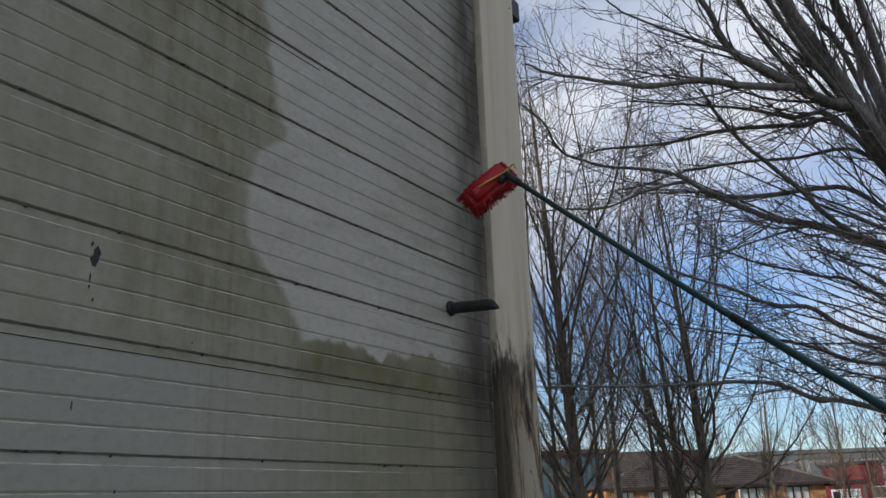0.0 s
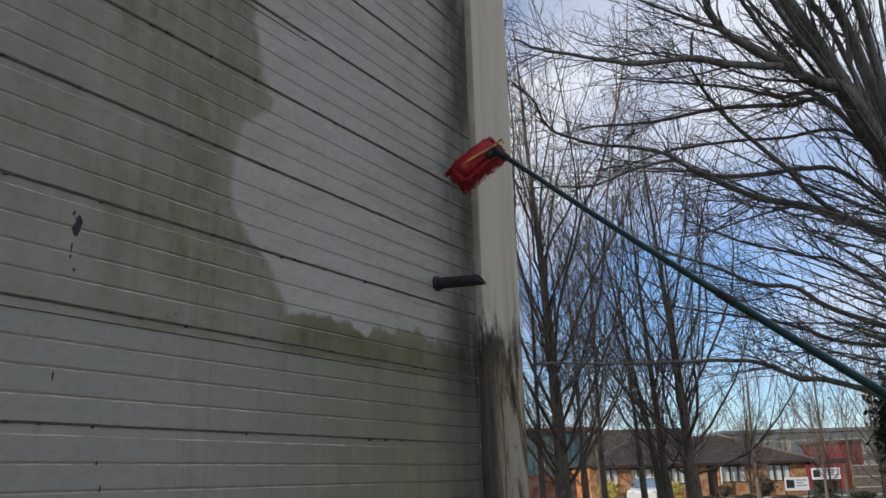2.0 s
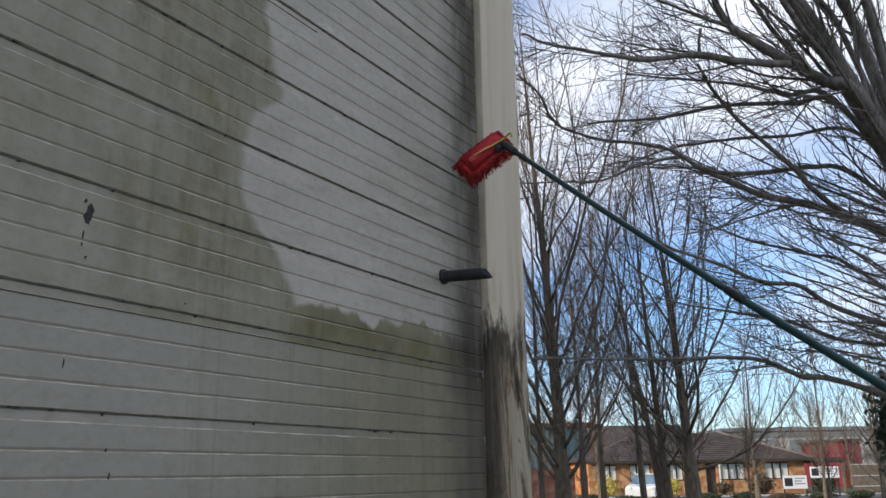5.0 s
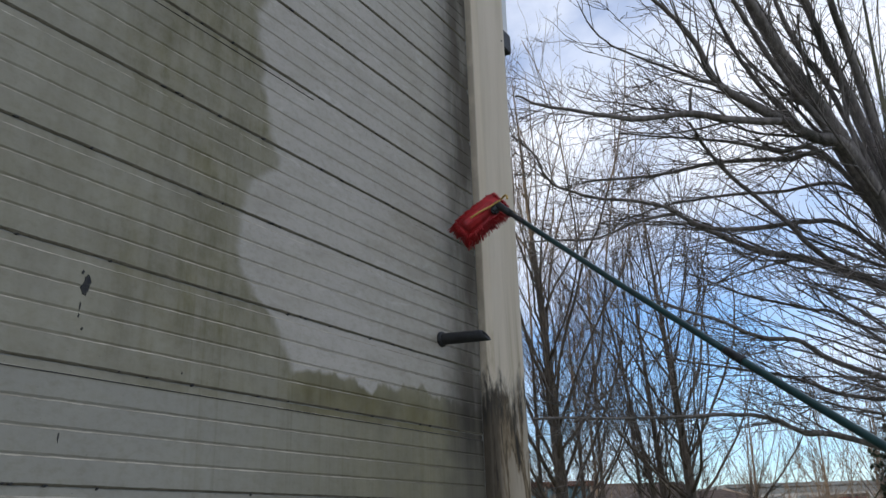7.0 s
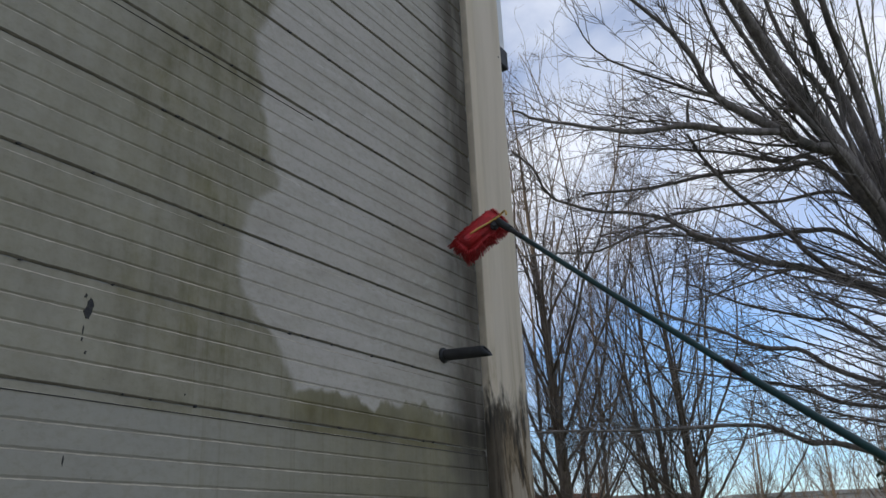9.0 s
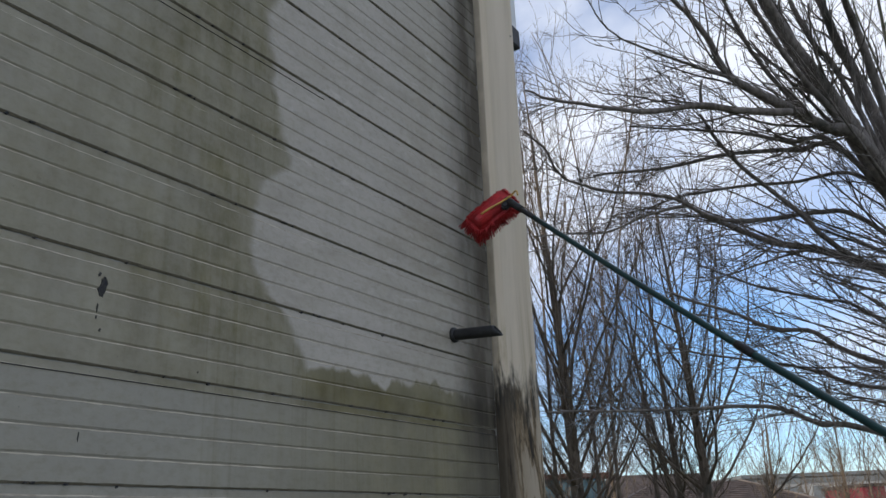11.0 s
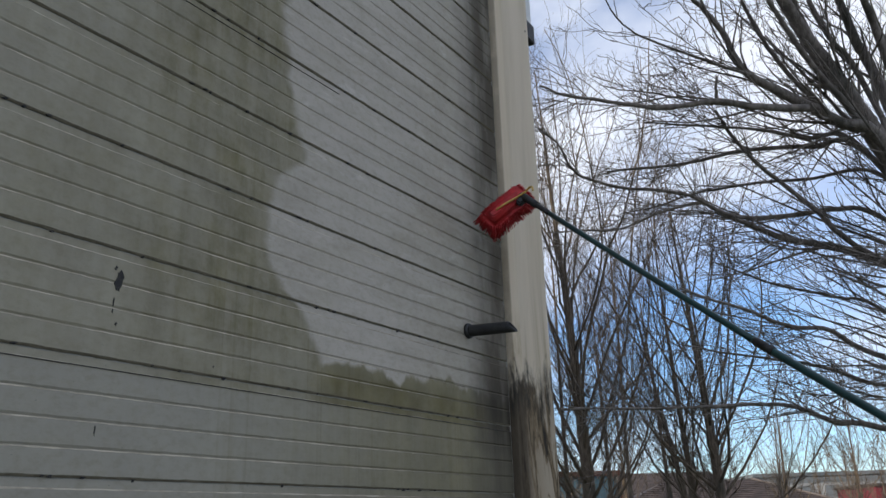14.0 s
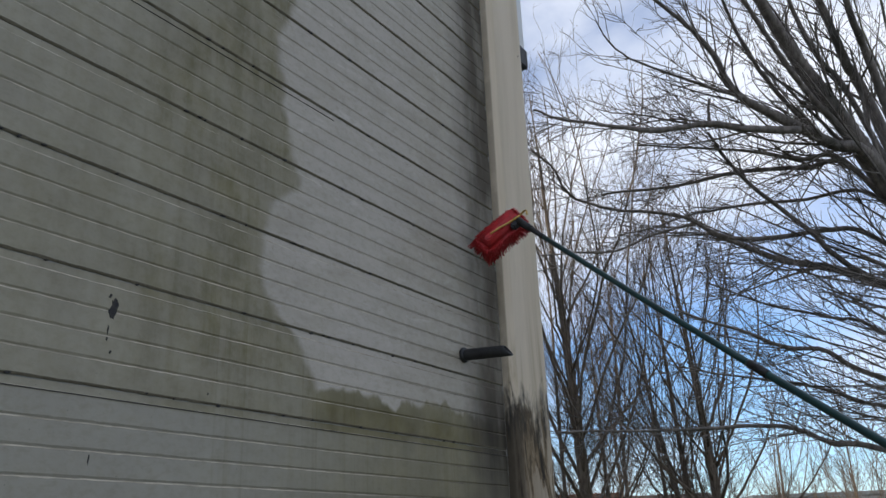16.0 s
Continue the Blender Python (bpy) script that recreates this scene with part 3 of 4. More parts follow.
for i in range(48):
    for j in range(19):
        u, v = (i + 0.5) / 48 * 2 - 1, (j + 0.5) / 19 * 2 - 1
        a = Vector((u * (LEN / 2 - 0.004), v * (WID / 2 - 0.004), 0.010))
        spread = Vector((u * 0.020 + rng.uniform(-0.006, 0.006), v * 0.022 + rng.uniform(-0.006, 0.006), 0.054 + rng.uniform(-0.008, 0.005)))
        mid = a + spread * 0.5 + Vector((u * -0.003, v * -0.003, 0))
        lines.append(([a, mid, a + spread], [0.0033, 0.0031, 0.0020]))
# short stiff rows round the rim
for k in range(230):
    a = 2 * math.pi * k / 230
    u = max(-1.0, min(1.0, 1.25 * math.cos(a)))
    w = max(-1.0, min(1.0, 1.25 * math.sin(a)))
    at = Vector((u * (LEN / 2 - 0.010), w * (WID / 2 - 0.010), rng.uniform(-0.014, 0.010)))
    out = Vector((math.cos(a) * 0.020, math.sin(a) * 0.020, 0.020)) * rng.uniform(0.7, 1.15)
    lines.append(([at, at + out * 0.5, at + out], [0.0033, 0.0030, 0.0018]))
v, f = tubes(lines, 4)
raw("bristles", v, f, M_BRISTLE, brush, "red bristles splayed at the rim", "stuff")
pts = spline([(-0.055, -0.004, -0.034), (-0.01, 0.006, -0.043), (0.045, 0.020, -0.047), (0.098, 0.030, -0.052)], 16)
part("water_tube", tube_bm(pts, [0.0045] * 16, 8), M_YELLOW, brush, "thin yellow water tube")
pts = spline([(0.098, 0.030, -0.052), (0.118, 0.038, -0.075), (0.112, 0.060, -0.105), (0.098, 0.078, -0.115)], 16)
part("water_tube", tube_bm(pts, [0.0045] * 16, 8), M_YELLOW, brush, "looped end of the yellow water tube")
mid_at = Vector((1.957, -1.73, 1.70))
inv = BR.inverted()
tip = BR @ Vector((0.078, 0.050, -0.040))
toward = (inv @ mid_at - inv @ tip).normalized()
neck = inv @ tip
part("socket", tube_bm([neck - toward * 0.035, neck, neck + toward * 0.10], [0.019, 0.018, 0.015], 14), M_BLACK, brush, "black swivel socket")
part("bracket", box(0.035, 0.095, 0.024, 0.058, -0.046, -0.012, 0.008), M_BLACK, brush)
foot_at = Vector((0.93, -3.86, 0.0))
line = spline([tip, tip.lerp(mid_at, 0.5) + Vector((0, 0, -0.012)), mid_at, mid_at.lerp(foot_at, 0.5) + Vector((0, 0, -0.01)), foot_at], 40)
loc = [inv @ Vector(q) for q in line]
for a, b, r in ((0, 3, 0.0115), (2, 15, 0.0112), (14, 27, 0.0122), (26, 40, 0.0132)):
    seg = loc[a:b]
    part("pole_section", tube_bm(seg, [r] * len(seg), 14), M_BLACK if a == 0 else M_POLE, brush, "" if a else "black pole end")
for a in (14, 26):
    part("pole_clamp", tube_bm([loc[a].lerp(loc[a + 1], 0.1), loc[a].lerp(loc[a + 1], 0.9)], [0.0142, 0.0142], 12), M_BLACK, brush, "black pole clamp")


# ---------- trees ----------
def offshoot(rng, start, way, length, r0, r1, bend=0.12, lift=0.0, n=6):
    """A wandering branch: points and radii."""
    pts, d = [np.array(start, float)], np.array(way, float)
    d /= np.linalg.norm(d)
    for i in range(n - 1):
        d = d + rng.normal(0, bend, 3) + np.array((0, 0, lift))
        d /= np.linalg.norm(d)
        pts.append(pts[-1] + d * length / (n - 1))
    return np.array(pts), np.linspace(r0, r1, n)


def turned(rng, d, low, high):
    """A way that leaves d at an angle between low and high degrees, to any side."""
    d = np.asarray(d, float) / np.linalg.norm(d)
    s = rng.normal(0, 1, 3)
    s -= s.dot(d) * d
    s /= np.linalg.norm(s) + 1e-9
    a = math.radians(rng.uniform(low, high))
    return d * math.cos(a) + s * math.sin(a)


def sprouts(rng, lines, per_metre, length, low, high, lift, thin=0.45, start=0.15, bend=0.14, least=0.003, n=5):
    """Side branches along each of the lines."""
    out = []
    for pts, rad in lines:
        seg = np.linalg.norm(np.diff(pts, axis=0), axis=1)
        total = seg.sum()
        for _ in range(max(1, int(rng.poisson(per_metre * total)))):
            s = start + (1 - start) * rng.random()
            i = min(int(s * (len(pts) - 1)), len(pts) - 2)
            f = s * (len(pts) - 1) - i
            p = pts[i] * (1 - f) + pts[i + 1] * f
            r = rad[i] * (1 - f) + rad[i + 1] * f
            ln = length * rng.uniform(0.45, 1.15) * (1.15 - 0.55 * s)
            r0 = max(min(r * thin * rng.uniform(0.7, 1.2), r * 0.8), least)
            out.append(offshoot(rng, p, turned(rng, pts[i + 1] - pts[i], low, high), ln, r0, max(r0 * 0.35, least * 0.6), bend, lift, n))
    return out


def upright_tree(name, label, x, y, height, girth, fork, seed, bark_mat, twig_mat, lean=(0.0, 0.0), limbs=9, density=1.0, width=22, group="trees behind the building", thick=1.0):
    """A bare street tree with many steeply rising limbs."""
    rng = np.random.default_rng(seed)
    tree = base(name, label, "tree", pose(x, y, 0.0), group)
    trunk = offshoot(rng, (0, 0, -0.05), (lean[0], lean[1], 1.0), height * 0.95, girth, girth * 0.08, 0.014, 0.008, 14)
    ss = np.linspace(0, 1, 14)
    trunk[1][:] = girth * np.where(ss < fork, 1.0 - 0.5 * ss, (1.0 - ss) ** 1.25 * 0.78 + 0.05)
    trunk[1][0] *= 1.25
    v, f = tubes([trunk], 12)
    raw("trunk", v, f, bark_mat, tree)
    big = []
    for k in range(limbs):
        s = fork + (0.80 - fork) * ((k + rng.random() * 0.7) / limbs) ** 1.7
        i = min(int(s * 13), 12)
        p = trunk[0][i] * (1 - (s * 13 - i)) + trunk[0][i + 1] * (s * 13 - i)
        r = np.interp(s * 13, range(14), trunk[1])
        a = 2.4 * k + rng.uniform(-0.5, 0.5)
        t = math.radians(rng.uniform(width - 3, width + 18) + (18 if k < limbs * 0.3 else 5))
        ln = height * (1.05 - s) * rng.uniform(0.72, 1.0) * (0.55 if k < limbs * 0.3 else 1.0)
        big.append(offshoot(rng, p, (math.cos(a) * math.sin(t), math.sin(a) * math.sin(t), math.cos(t)), ln, r * rng.uniform(0.24, 0.42) * (0.65 if k < limbs * 0.2 else 1.0), 0.007, 0.10, 0.095 + (0.05 if k < limbs * 0.3 else 0.0), 14))
    for b in big:
        v, f = tubes([b], 7)
        raw("limb", v, f, bark_mat, tree)
    mid = sprouts(rng, big + [(trunk[0][3:], trunk[1][3:])], 2.2 * density, height * 0.18, 16, 44, 0.13, 0.27, 0.02, 0.10, 0.0040 * thick, 7)
    low = sprouts(rng, [(trunk[0][1:7], trunk[1][1:7])], 9.0 * density, height * 0.15, 34, 74, 0.12, 0.10, 0.12, 0.13, 0.0040 * thick, 8)
    mid += low + sprouts(rng, low, 3.5, height * 0.07, 20, 50, 0.08, 0.5, 0.1, 0.12, 0.0030 * thick, 5)
    v, f = tubes(mid, 5)
    raw("branchwork", v, f, bark_mat, tree, "", "stuff")
    small = sprouts(rng, mid + [(b[0][4:], b[1][4:]) for b in big], 2.5 * density, height * 0.085, 20, 58, 0.09, 0.5, 0.03, 0.17, 0.0028 * thick, 5)
    tiny = sprouts(rng, small, 2.5 * density, height * 0.045, 25, 62, 0.07, 0.6, 0.08, 0.19, 0.0023 * thick, 4)
    v, f = tubes(small + tiny, 3)
    raw("crown", v, f, twig_mat, tree, "", "stuff")
    return tree


BARE = "bare winter tree with many steep limbs, on grass"
NEAR_TREES = [
    ("tall bare grey-brown tree with a straight trunk", 15.74, 5.15, 12.2, 0.20, 0.11, 11, 0.0, 0.0, 32, 0.85, 20),
    (BARE, 22.75, 7.55, 10.5, 0.11, 0.22, 12, 0.02, 0.0, 12, 0.9, 22),
    ("slender bare tree leaning a little, on grass", 19.5, 4.75, 9.2, 0.085, 0.25, 13, -0.05, 0.06, 8, 0.55, 22),
    ("slender bare tree leaning a little, on grass", 18.0, 3.80, 9.0, 0.10, 0.28, 14, -0.05, 0.09, 8, 0.55, 22),
    (BARE, 16.8, 3.38, 8.8, 0.12, 0.16, 15, -0.01, 0.02, 14, 0.85, 24),
    ("bare grey-brown tree dividing low into stout limbs", 16.05, 2.65, 9.0, 0.165, 0.17, 16, 0.0, 0.0, 24, 0.95, 34),
    (BARE, 19.17, 7.20, 12.9, 0.085, 0.2, 28, 0, 0, 14, 0.8, 18),
    (BARE, 21.89, 6.67, 12.9, 0.085, 0.2, 29, 0, 0, 14, 0.75, 18),
]
BACK_TREES = [
    (BARE, 35.0, 3.0, 8.5, 0.075, 0.15, 17, 0, 0, 14, 0.85, 26),
    (BARE, 33.6, 0.9, 8.0, 0.075, 0.15, 18, 0, 0, 14, 0.85, 26),
    (BARE, 37.9, 6.0, 8.5, 0.12, 0.15, 19, 0, 0, 14, 0.85, 26),
    (BARE, 30.5, 2.2, 7.2, 0.052, 0.15, 23, 0, 0, 13, 0.85, 28),
    (BARE, 28.0, 4.2, 7.0, 0.052, 0.15, 24, 0, 0, 13, 0.85, 28),
    (BARE, 40.5, 1.4, 8.0, 0.12, 0.15, 25, 0, 0, 13, 0.85, 28),
    (BARE, 26.5, 0.4, 6.6, 0.05, 0.12, 26, 0, 0, 13, 0.85, 30),
    (BARE, 29.0, 9.5, 9.0, 0.10, 0.2, 27, 0, 0, 12, 0.6, 24),
]
for text, tx, ty, high, girth, fork, seed, la, lb, count, dense, wide in NEAR_TREES + BACK_TREES:
    upright_tree("tree", text, tx, ty, high, girth, fork, seed, M_BARK_B, M_TWIG_B, (la, lb), count, 0.82 * dense, wide, thick=1.2)
for k, (tx, ty) in enumerate([(57.8, 24.8), (77.0, 28.7), (83.8, 27.5), (82.8, 23.2), (86.8, 20.5), (84.6, 16.2), (91.8, 14.2), (68.0, 7.9), (78.3, 6.8), (74.8, 4.6)]):
    upright_tree("tree", "far bare tree beyond the low buildings", tx, ty, 8.5 + 1.3 * math.sin(2.3 * k), 0.16, 0.12, 60 + k, M_BARK_B, M_TWIG_B, (0.0, 0.0), 12, 0.55, 26, "far trees", 3.2)
upright_tree("tree", "bare tree with pale mossy bark", 11.9, -2.0, 11.0, 0.13, 0.3, 20, M_BARK_PALE, M_TWIG, (-0.04, 0.03), 8, 0.6, 6)

# the great spreading tree whose limbs hang over the view
rng = np.random.default_rng(5)
ORIGIN = np.array((7.89, -1.82, 0.0))
great = base("great_tree", "great bare spreading tree with dark limbs hanging low", "tree", pose(*ORIGIN))
stem = spline([(7.89, -1.82, -0.05), (7.74, -1.85, 0.9), (7.54, -1.92, 1.82), (7.50, -2.01, 2.41), (7.39, -2.05, 3.11), (7.30, -1.86, 3.50)], 18) - ORIGIN
v, f = tubes([(stem, np.linspace(0.21, 0.125, 18))], 14)
raw("trunk", v, f, M_BARK, great)
big = []


def limb(r0, r1, *pts):
    """A limb of the great tree, thick end first, through a few places of its run."""
    n = 5 * len(pts)
    line = spline(pts, n) - ORIGIN
    line[2:] += np.cumsum(rng.normal(0, 0.0022, (n - 2, 3)), axis=0)
    s = np.linspace(0, 1, n)
    run = (line, (r1 + (r0 - r1) * (1 - s) ** 1.2) * rng.uniform(0.92, 1.08, n))
    big.append(run)
    v, f = tubes([run], 9)
    raw("limb", v, f, M_BARK, great)


limb(0.098, 0.0420, (7.30, -1.86, 3.50), (6.78, -1.53, 4.42), (6.59, -1.45, 4.64), (6.36, -1.34, 4.88), (6.11, -1.24, 5.11), (5.83, -1.14, 5.36), (5.41, -1.03, 5.71))
limb(0.055, 0.0280, (7.30, -1.86, 3.50), (6.92, -1.62, 4.99), (6.64, -1.52, 5.32), (6.37, -1.46, 5.62), (5.97, -1.39, 6.01))
limb(0.042, 0.0240, (7.30, -1.86, 3.50), (6.65, -1.69, 5.21), (6.37, -1.64, 5.54), (6.03, -1.62, 5.94))
limb(0.056, 0.0130, (7.30, -1.86, 3.50), (6.54, -1.55, 4.36), (6.29, -1.32, 4.47), (6.06, -1.13, 4.58), (5.86, -0.97, 4.67), (5.64, -0.81, 4.77), (5.51, -0.75, 4.86), (5.34, -0.71, 5.02), (5.15, -0.64, 5.14), (5.01, -0.58, 5.21), (4.65, -0.42, 5.36))
limb(0.031, 0.0073, (5.93, -1.14, 4.50), (5.64, -0.81, 4.49), (5.40, -0.59, 4.50), (5.18, -0.35, 4.43), (5.04, -0.21, 4.40), (4.82, -0.04, 4.39), (4.61, 0.10, 4.39), (4.41, 0.23, 4.38), (4.23, 0.33, 4.40))
limb(0.014, 0.0104, (5.41, -0.59, 4.49), (5.36, -0.61, 4.58), (5.33, -0.64, 4.67))
limb(0.029, 0.0108, (7.39, -2.05, 3.11), (6.97, -1.35, 3.51), (6.72, -1.12, 3.70), (6.49, -0.97, 3.91), (6.20, -0.77, 4.14), (6.00, -0.65, 4.30), (5.82, -0.57, 4.46), (5.69, -0.53, 4.59))
limb(0.027, 0.0085, (7.30, -1.86, 3.50), (6.88, -1.37, 4.46), (6.62, -1.04, 4.46), (6.36, -0.70, 4.43), (6.17, -0.47, 4.39), (5.90, -0.13, 4.28), (5.60, 0.17, 4.21), (5.44, 0.32, 4.17))
limb(0.019, 0.0066, (7.30, -1.86, 3.50), (7.24, -1.46, 4.32), (6.89, -0.96, 4.29), (6.63, -0.61, 4.26), (6.44, -0.37, 4.22), (6.21, -0.09, 4.14), (6.06, 0.11, 4.04), (5.85, 0.34, 3.96))
limb(0.024, 0.0062, (7.30, -1.86, 3.50), (6.56, -1.37, 4.39), (6.29, -1.05, 4.42), (6.03, -0.79, 4.46), (5.85, -0.60, 4.47), (5.52, -0.28, 4.46), (5.27, -0.06, 4.45))
limb(0.024, 0.0080, (7.39, -2.05, 3.11), (7.07, -1.40, 3.88), (6.80, -1.07, 3.94), (6.55, -0.73, 3.89), (6.29, -0.44, 3.88), (6.13, -0.30, 3.93), (5.95, -0.17, 4.02), (5.75, 0.01, 4.05), (5.45, 0.26, 4.05), (5.24, 0.41, 4.09), (5.07, 0.49, 4.15), (4.91, 0.52, 4.31), (4.73, 0.59, 4.40))
limb(0.045, 0.0180, (7.39, -2.05, 3.11), (7.16, -1.33, 3.54), (6.87, -1.01, 3.67), (6.62, -0.73, 3.73), (6.36, -0.50, 3.84), (6.13, -0.30, 3.93))
limb(0.014, 0.0060, (6.03, -0.22, 3.97), (5.97, -0.15, 3.96), (5.78, 0.07, 3.87), (5.55, 0.33, 3.73), (5.33, 0.52, 3.70), (5.06, 0.73, 3.65))
limb(0.027, 0.0084, (7.50, -2.01, 2.41), (7.02, -1.20, 2.73), (6.73, -0.91, 2.93), (6.51, -0.67, 2.96), (6.24, -0.42, 3.09), (6.02, -0.22, 3.16), (5.80, -0.04, 3.24))
limb(0.022, 0.0066, (7.50, -2.01, 2.41), (7.44, -1.12, 2.56), (7.19, -0.83, 2.69), (6.91, -0.52, 2.77), (6.56, -0.14, 2.83), (6.25, 0.16, 2.89))
limb(0.027, 0.0079, (7.54, -1.92, 1.82), (7.17, -1.08, 2.20), (6.97, -0.83, 2.23), (6.80, -0.66, 2.33), (6.63, -0.48, 2.39), (6.32, -0.15, 2.39), (5.93, 0.23, 2.37), (5.61, 0.50, 2.36), (5.24, 0.77, 2.34))
limb(0.019, 0.0069, (7.50, -2.01, 2.41), (7.44, -1.23, 3.21), (7.19, -0.94, 3.30), (6.93, -0.64, 3.38), (6.69, -0.40, 3.46), (6.41, -0.15, 3.58))
limb(0.014, 0.0049, (5.55, -0.83, 4.72), (5.33, -0.64, 4.77), (5.09, -0.47, 4.82), (4.80, -0.28, 4.87), (4.60, -0.19, 4.94), (4.43, -0.16, 5.06))
limb(0.027, 0.0112, (6.73, -1.40, 4.55), (6.61, -1.29, 4.60), (6.46, -1.18, 4.71), (6.12, -0.99, 4.98), (5.87, -0.89, 5.20), (5.62, -0.84, 5.45), (5.40, -0.81, 5.64))
limb(0.034, 0.0152, (7.30, -1.86, 3.50), (6.40, -1.42, 4.52), (6.14, -1.28, 4.76), (5.81, -1.14, 5.04), (5.50, -1.04, 5.30), (5.23, -0.97, 5.52))
limb(0.029, 0.0167, (7.30, -1.86, 3.50), (6.75, -1.49, 5.01), (6.46, -1.35, 5.29), (6.17, -1.27, 5.58), (5.89, -1.23, 5.87))
rising, level = [0, 1, 2, 3, 17, 18, 19, 20], [4, 6, 7, 8, 9, 10, 11, 12, 13, 14, 15, 16]
# long slim shoots that follow the limbs, then boughs, then twigs
shoots = sprouts(rng, [big[i] for i in rising], 3.0, 1.35, 7, 28, 0.0, 0.25, 0.03, 0.07, 0.0042, 11)
shoots += sprouts(rng, [big[i] for i in level], 3.2, 1.3, 8, 36, 0.006, 0.36, 0.02, 0.08, 0.0038, 10)
bough = sprouts(rng, shoots, 2.6, 0.62, 16, 48, 0.03, 0.5, 0.05, 0.12, 0.0030, 8)
# slim branches from the trunk into the open side
loose = [offshoot(rng, stem[rng.integers(7, 17)], (-0.62 + rng.normal(0, 0.10), 0.72 + rng.normal(0, 0.12), 0.10 + 0.42 * rng.random()), rng.uniform(1.3, 2.1), rng.uniform(0.010, 0.018), 0.004, 0.05, 0.004, 12) for _ in range(26)]
shoots += loose
bough += sprouts(rng, loose, 4.5, 0.7, 14, 45, 0.02, 0.5, 0.1, 0.12, 0.0030, 8)
bough += sprouts(rng, big, 4.2, 0.75, 16, 52, 0.03, 0.26, 0.05, 0.13, 0.0032, 8)
v, f = tubes(shoots + bough, 6)
raw("branchwork", v, f, M_BARK, great, "", "stuff")
small = sprouts(rng, bough + shoots, 3.9, 0.34, 20, 55, 0.04, 0.55, 0.1, 0.18, 0.0023, 6)
tiny = sprouts(rng, small, 5.0, 0.12, 25, 60, 0.05, 0.7, 0.15, 0.22, 0.0021, 4)
v, f = tubes(small + tiny, 4)
raw("crown", v, f, M_TWIG, great, "", "stuff")


# ---------- beyond the trees ----------
def leafy(rng, centre, size, count, leaf):
    """Many small leaf blades in a rounded, uneven clump."""
    verts, faces = [], []
    for i in range(count):
        d = rng.normal(0, 1, 3)
        d /= np.linalg.norm(d)
        lump = 0.75 + 0.25 * math.sin(d[0] * 5 + 1.3) * math.cos(d[1] * 4.1) + 0.12 * rng.normal()
        p = np.array(centre) + d * np.array(size) * lump * rng.uniform(0.75, 1.0)
        if p[2] < 0.02:
            p[2] = rng.uniform(0.02, 0.15)
        a, b = rng.normal(0, 1, 3), rng.normal(0, 1, 3)
        a *= leaf / np.linalg.norm(a)
        b *= leaf * 0.6 / np.linalg.norm(b)
        k = len(verts)
        verts += [tuple(p - a), tuple(p + b), tuple(p + a), tuple(p - b)]
        faces.append((k, k + 1, k + 2, k + 3))
    return verts, faces


def shrub(name, label, x, y, size, count, leaf, material, seed, z=None):
    rng = np.random.default_rng(seed)
    ob = base(name, label, "shrub", pose(x, y, 0.0))
    v, f = leafy(rng, (0, 0, size[2] * 0.85 if z is None else z), size, count, leaf)
    raw("foliage", v, f, material, ob, "", "stuff", False)
    stems = [offshoot(rng, (0, 0, -0.02), (rng.normal(0, 0.4), rng.normal(0, 0.4), 1), (size[2] if z is None else z) * 1.3, 0.03, 0.01) for _ in range(7)]
    v, f = tubes(stems, 5)
    raw("stem", v, f, M_BARK, ob)
    return ob


# bungalow: local x along its front, local y away from the viewer
HO = Matrix.Translation((62.4, 14.45, 0.0)) @ Matrix.Rotation(math.atan2(-0.856, 0.517), 4, "Z")
# eaves 2.3 m, hipped roof, orange brick
house = base("bungalow", "low orange-brick bungalow with a brown hipped roof", "house", HO)
W0, W1, DEP, EAVE, RIDGE = -8.3, 7.0, 9.0, 2.35, 4.4
DOOR = (0.0, 0.75)
WINS = [(-7.8, 1.5), (-5.4, 1.5), (-3.0, 1.4), (1.05, 1.75), (4.2, 1.7)]
SILL, HEADH = 1.02, 2.12


holes = sorted([(a, a + w, SILL, HEADH) for a, w in WINS] + [(DOOR[0], DOOR[1], 0.0, HEADH)])
xx = W0
for a, b, lo, hi in holes:
    part("wall", box(xx, a, 0.0, 0.28, 0.0, EAVE), M_BRICK, house)
    part("lintel", box(a, b, 0.0, 0.28, hi, EAVE), M_BRICK, house)
    if lo > 0:
        part("wall", box(a, b, 0.0, 0.28, 0.0, lo), M_BRICK, house)
    xx = b
part("wall", box(xx, W1, 0.0, 0.28, 0.0, EAVE), M_BRICK, house)
part("wall", box(W0, W0 + 0.28, 0.284, DEP, 0, EAVE), M_BRICK, house)
part("wall", box(W1 - 0.28, W1, 0.284, DEP, 0, EAVE), M_BRICK, house)
part("wall", box(W0, W1, DEP + 0.004, DEP + 0.28, 0, EAVE), M_BRICK, house)
bm = bmesh.new()
o = 0.55
lo = [bm.verts.new(c) for c in ((W0 - o, -o, EAVE), (W1 + o, -o, EAVE), (W1 + o, DEP + o, EAVE), (W0 - o, DEP + o, EAVE))]
hi = [bm.verts.new(c) for c in ((W0 + 4.4, DEP / 2, RIDGE), (W1 - 4.4, DEP / 2, RIDGE))]
for q in ((lo[0], lo[1], hi[1], hi[0]), (lo[1], lo[2], hi[1]), (lo[2], lo[3], hi[0], hi[1]), (lo[3], lo[0], hi[0]), (lo[3], lo[2], lo[1], lo[0])):
    bm.faces.new(q)
roof = part("roof", bm, M_TILE, house, "brown tiled hipped roof")
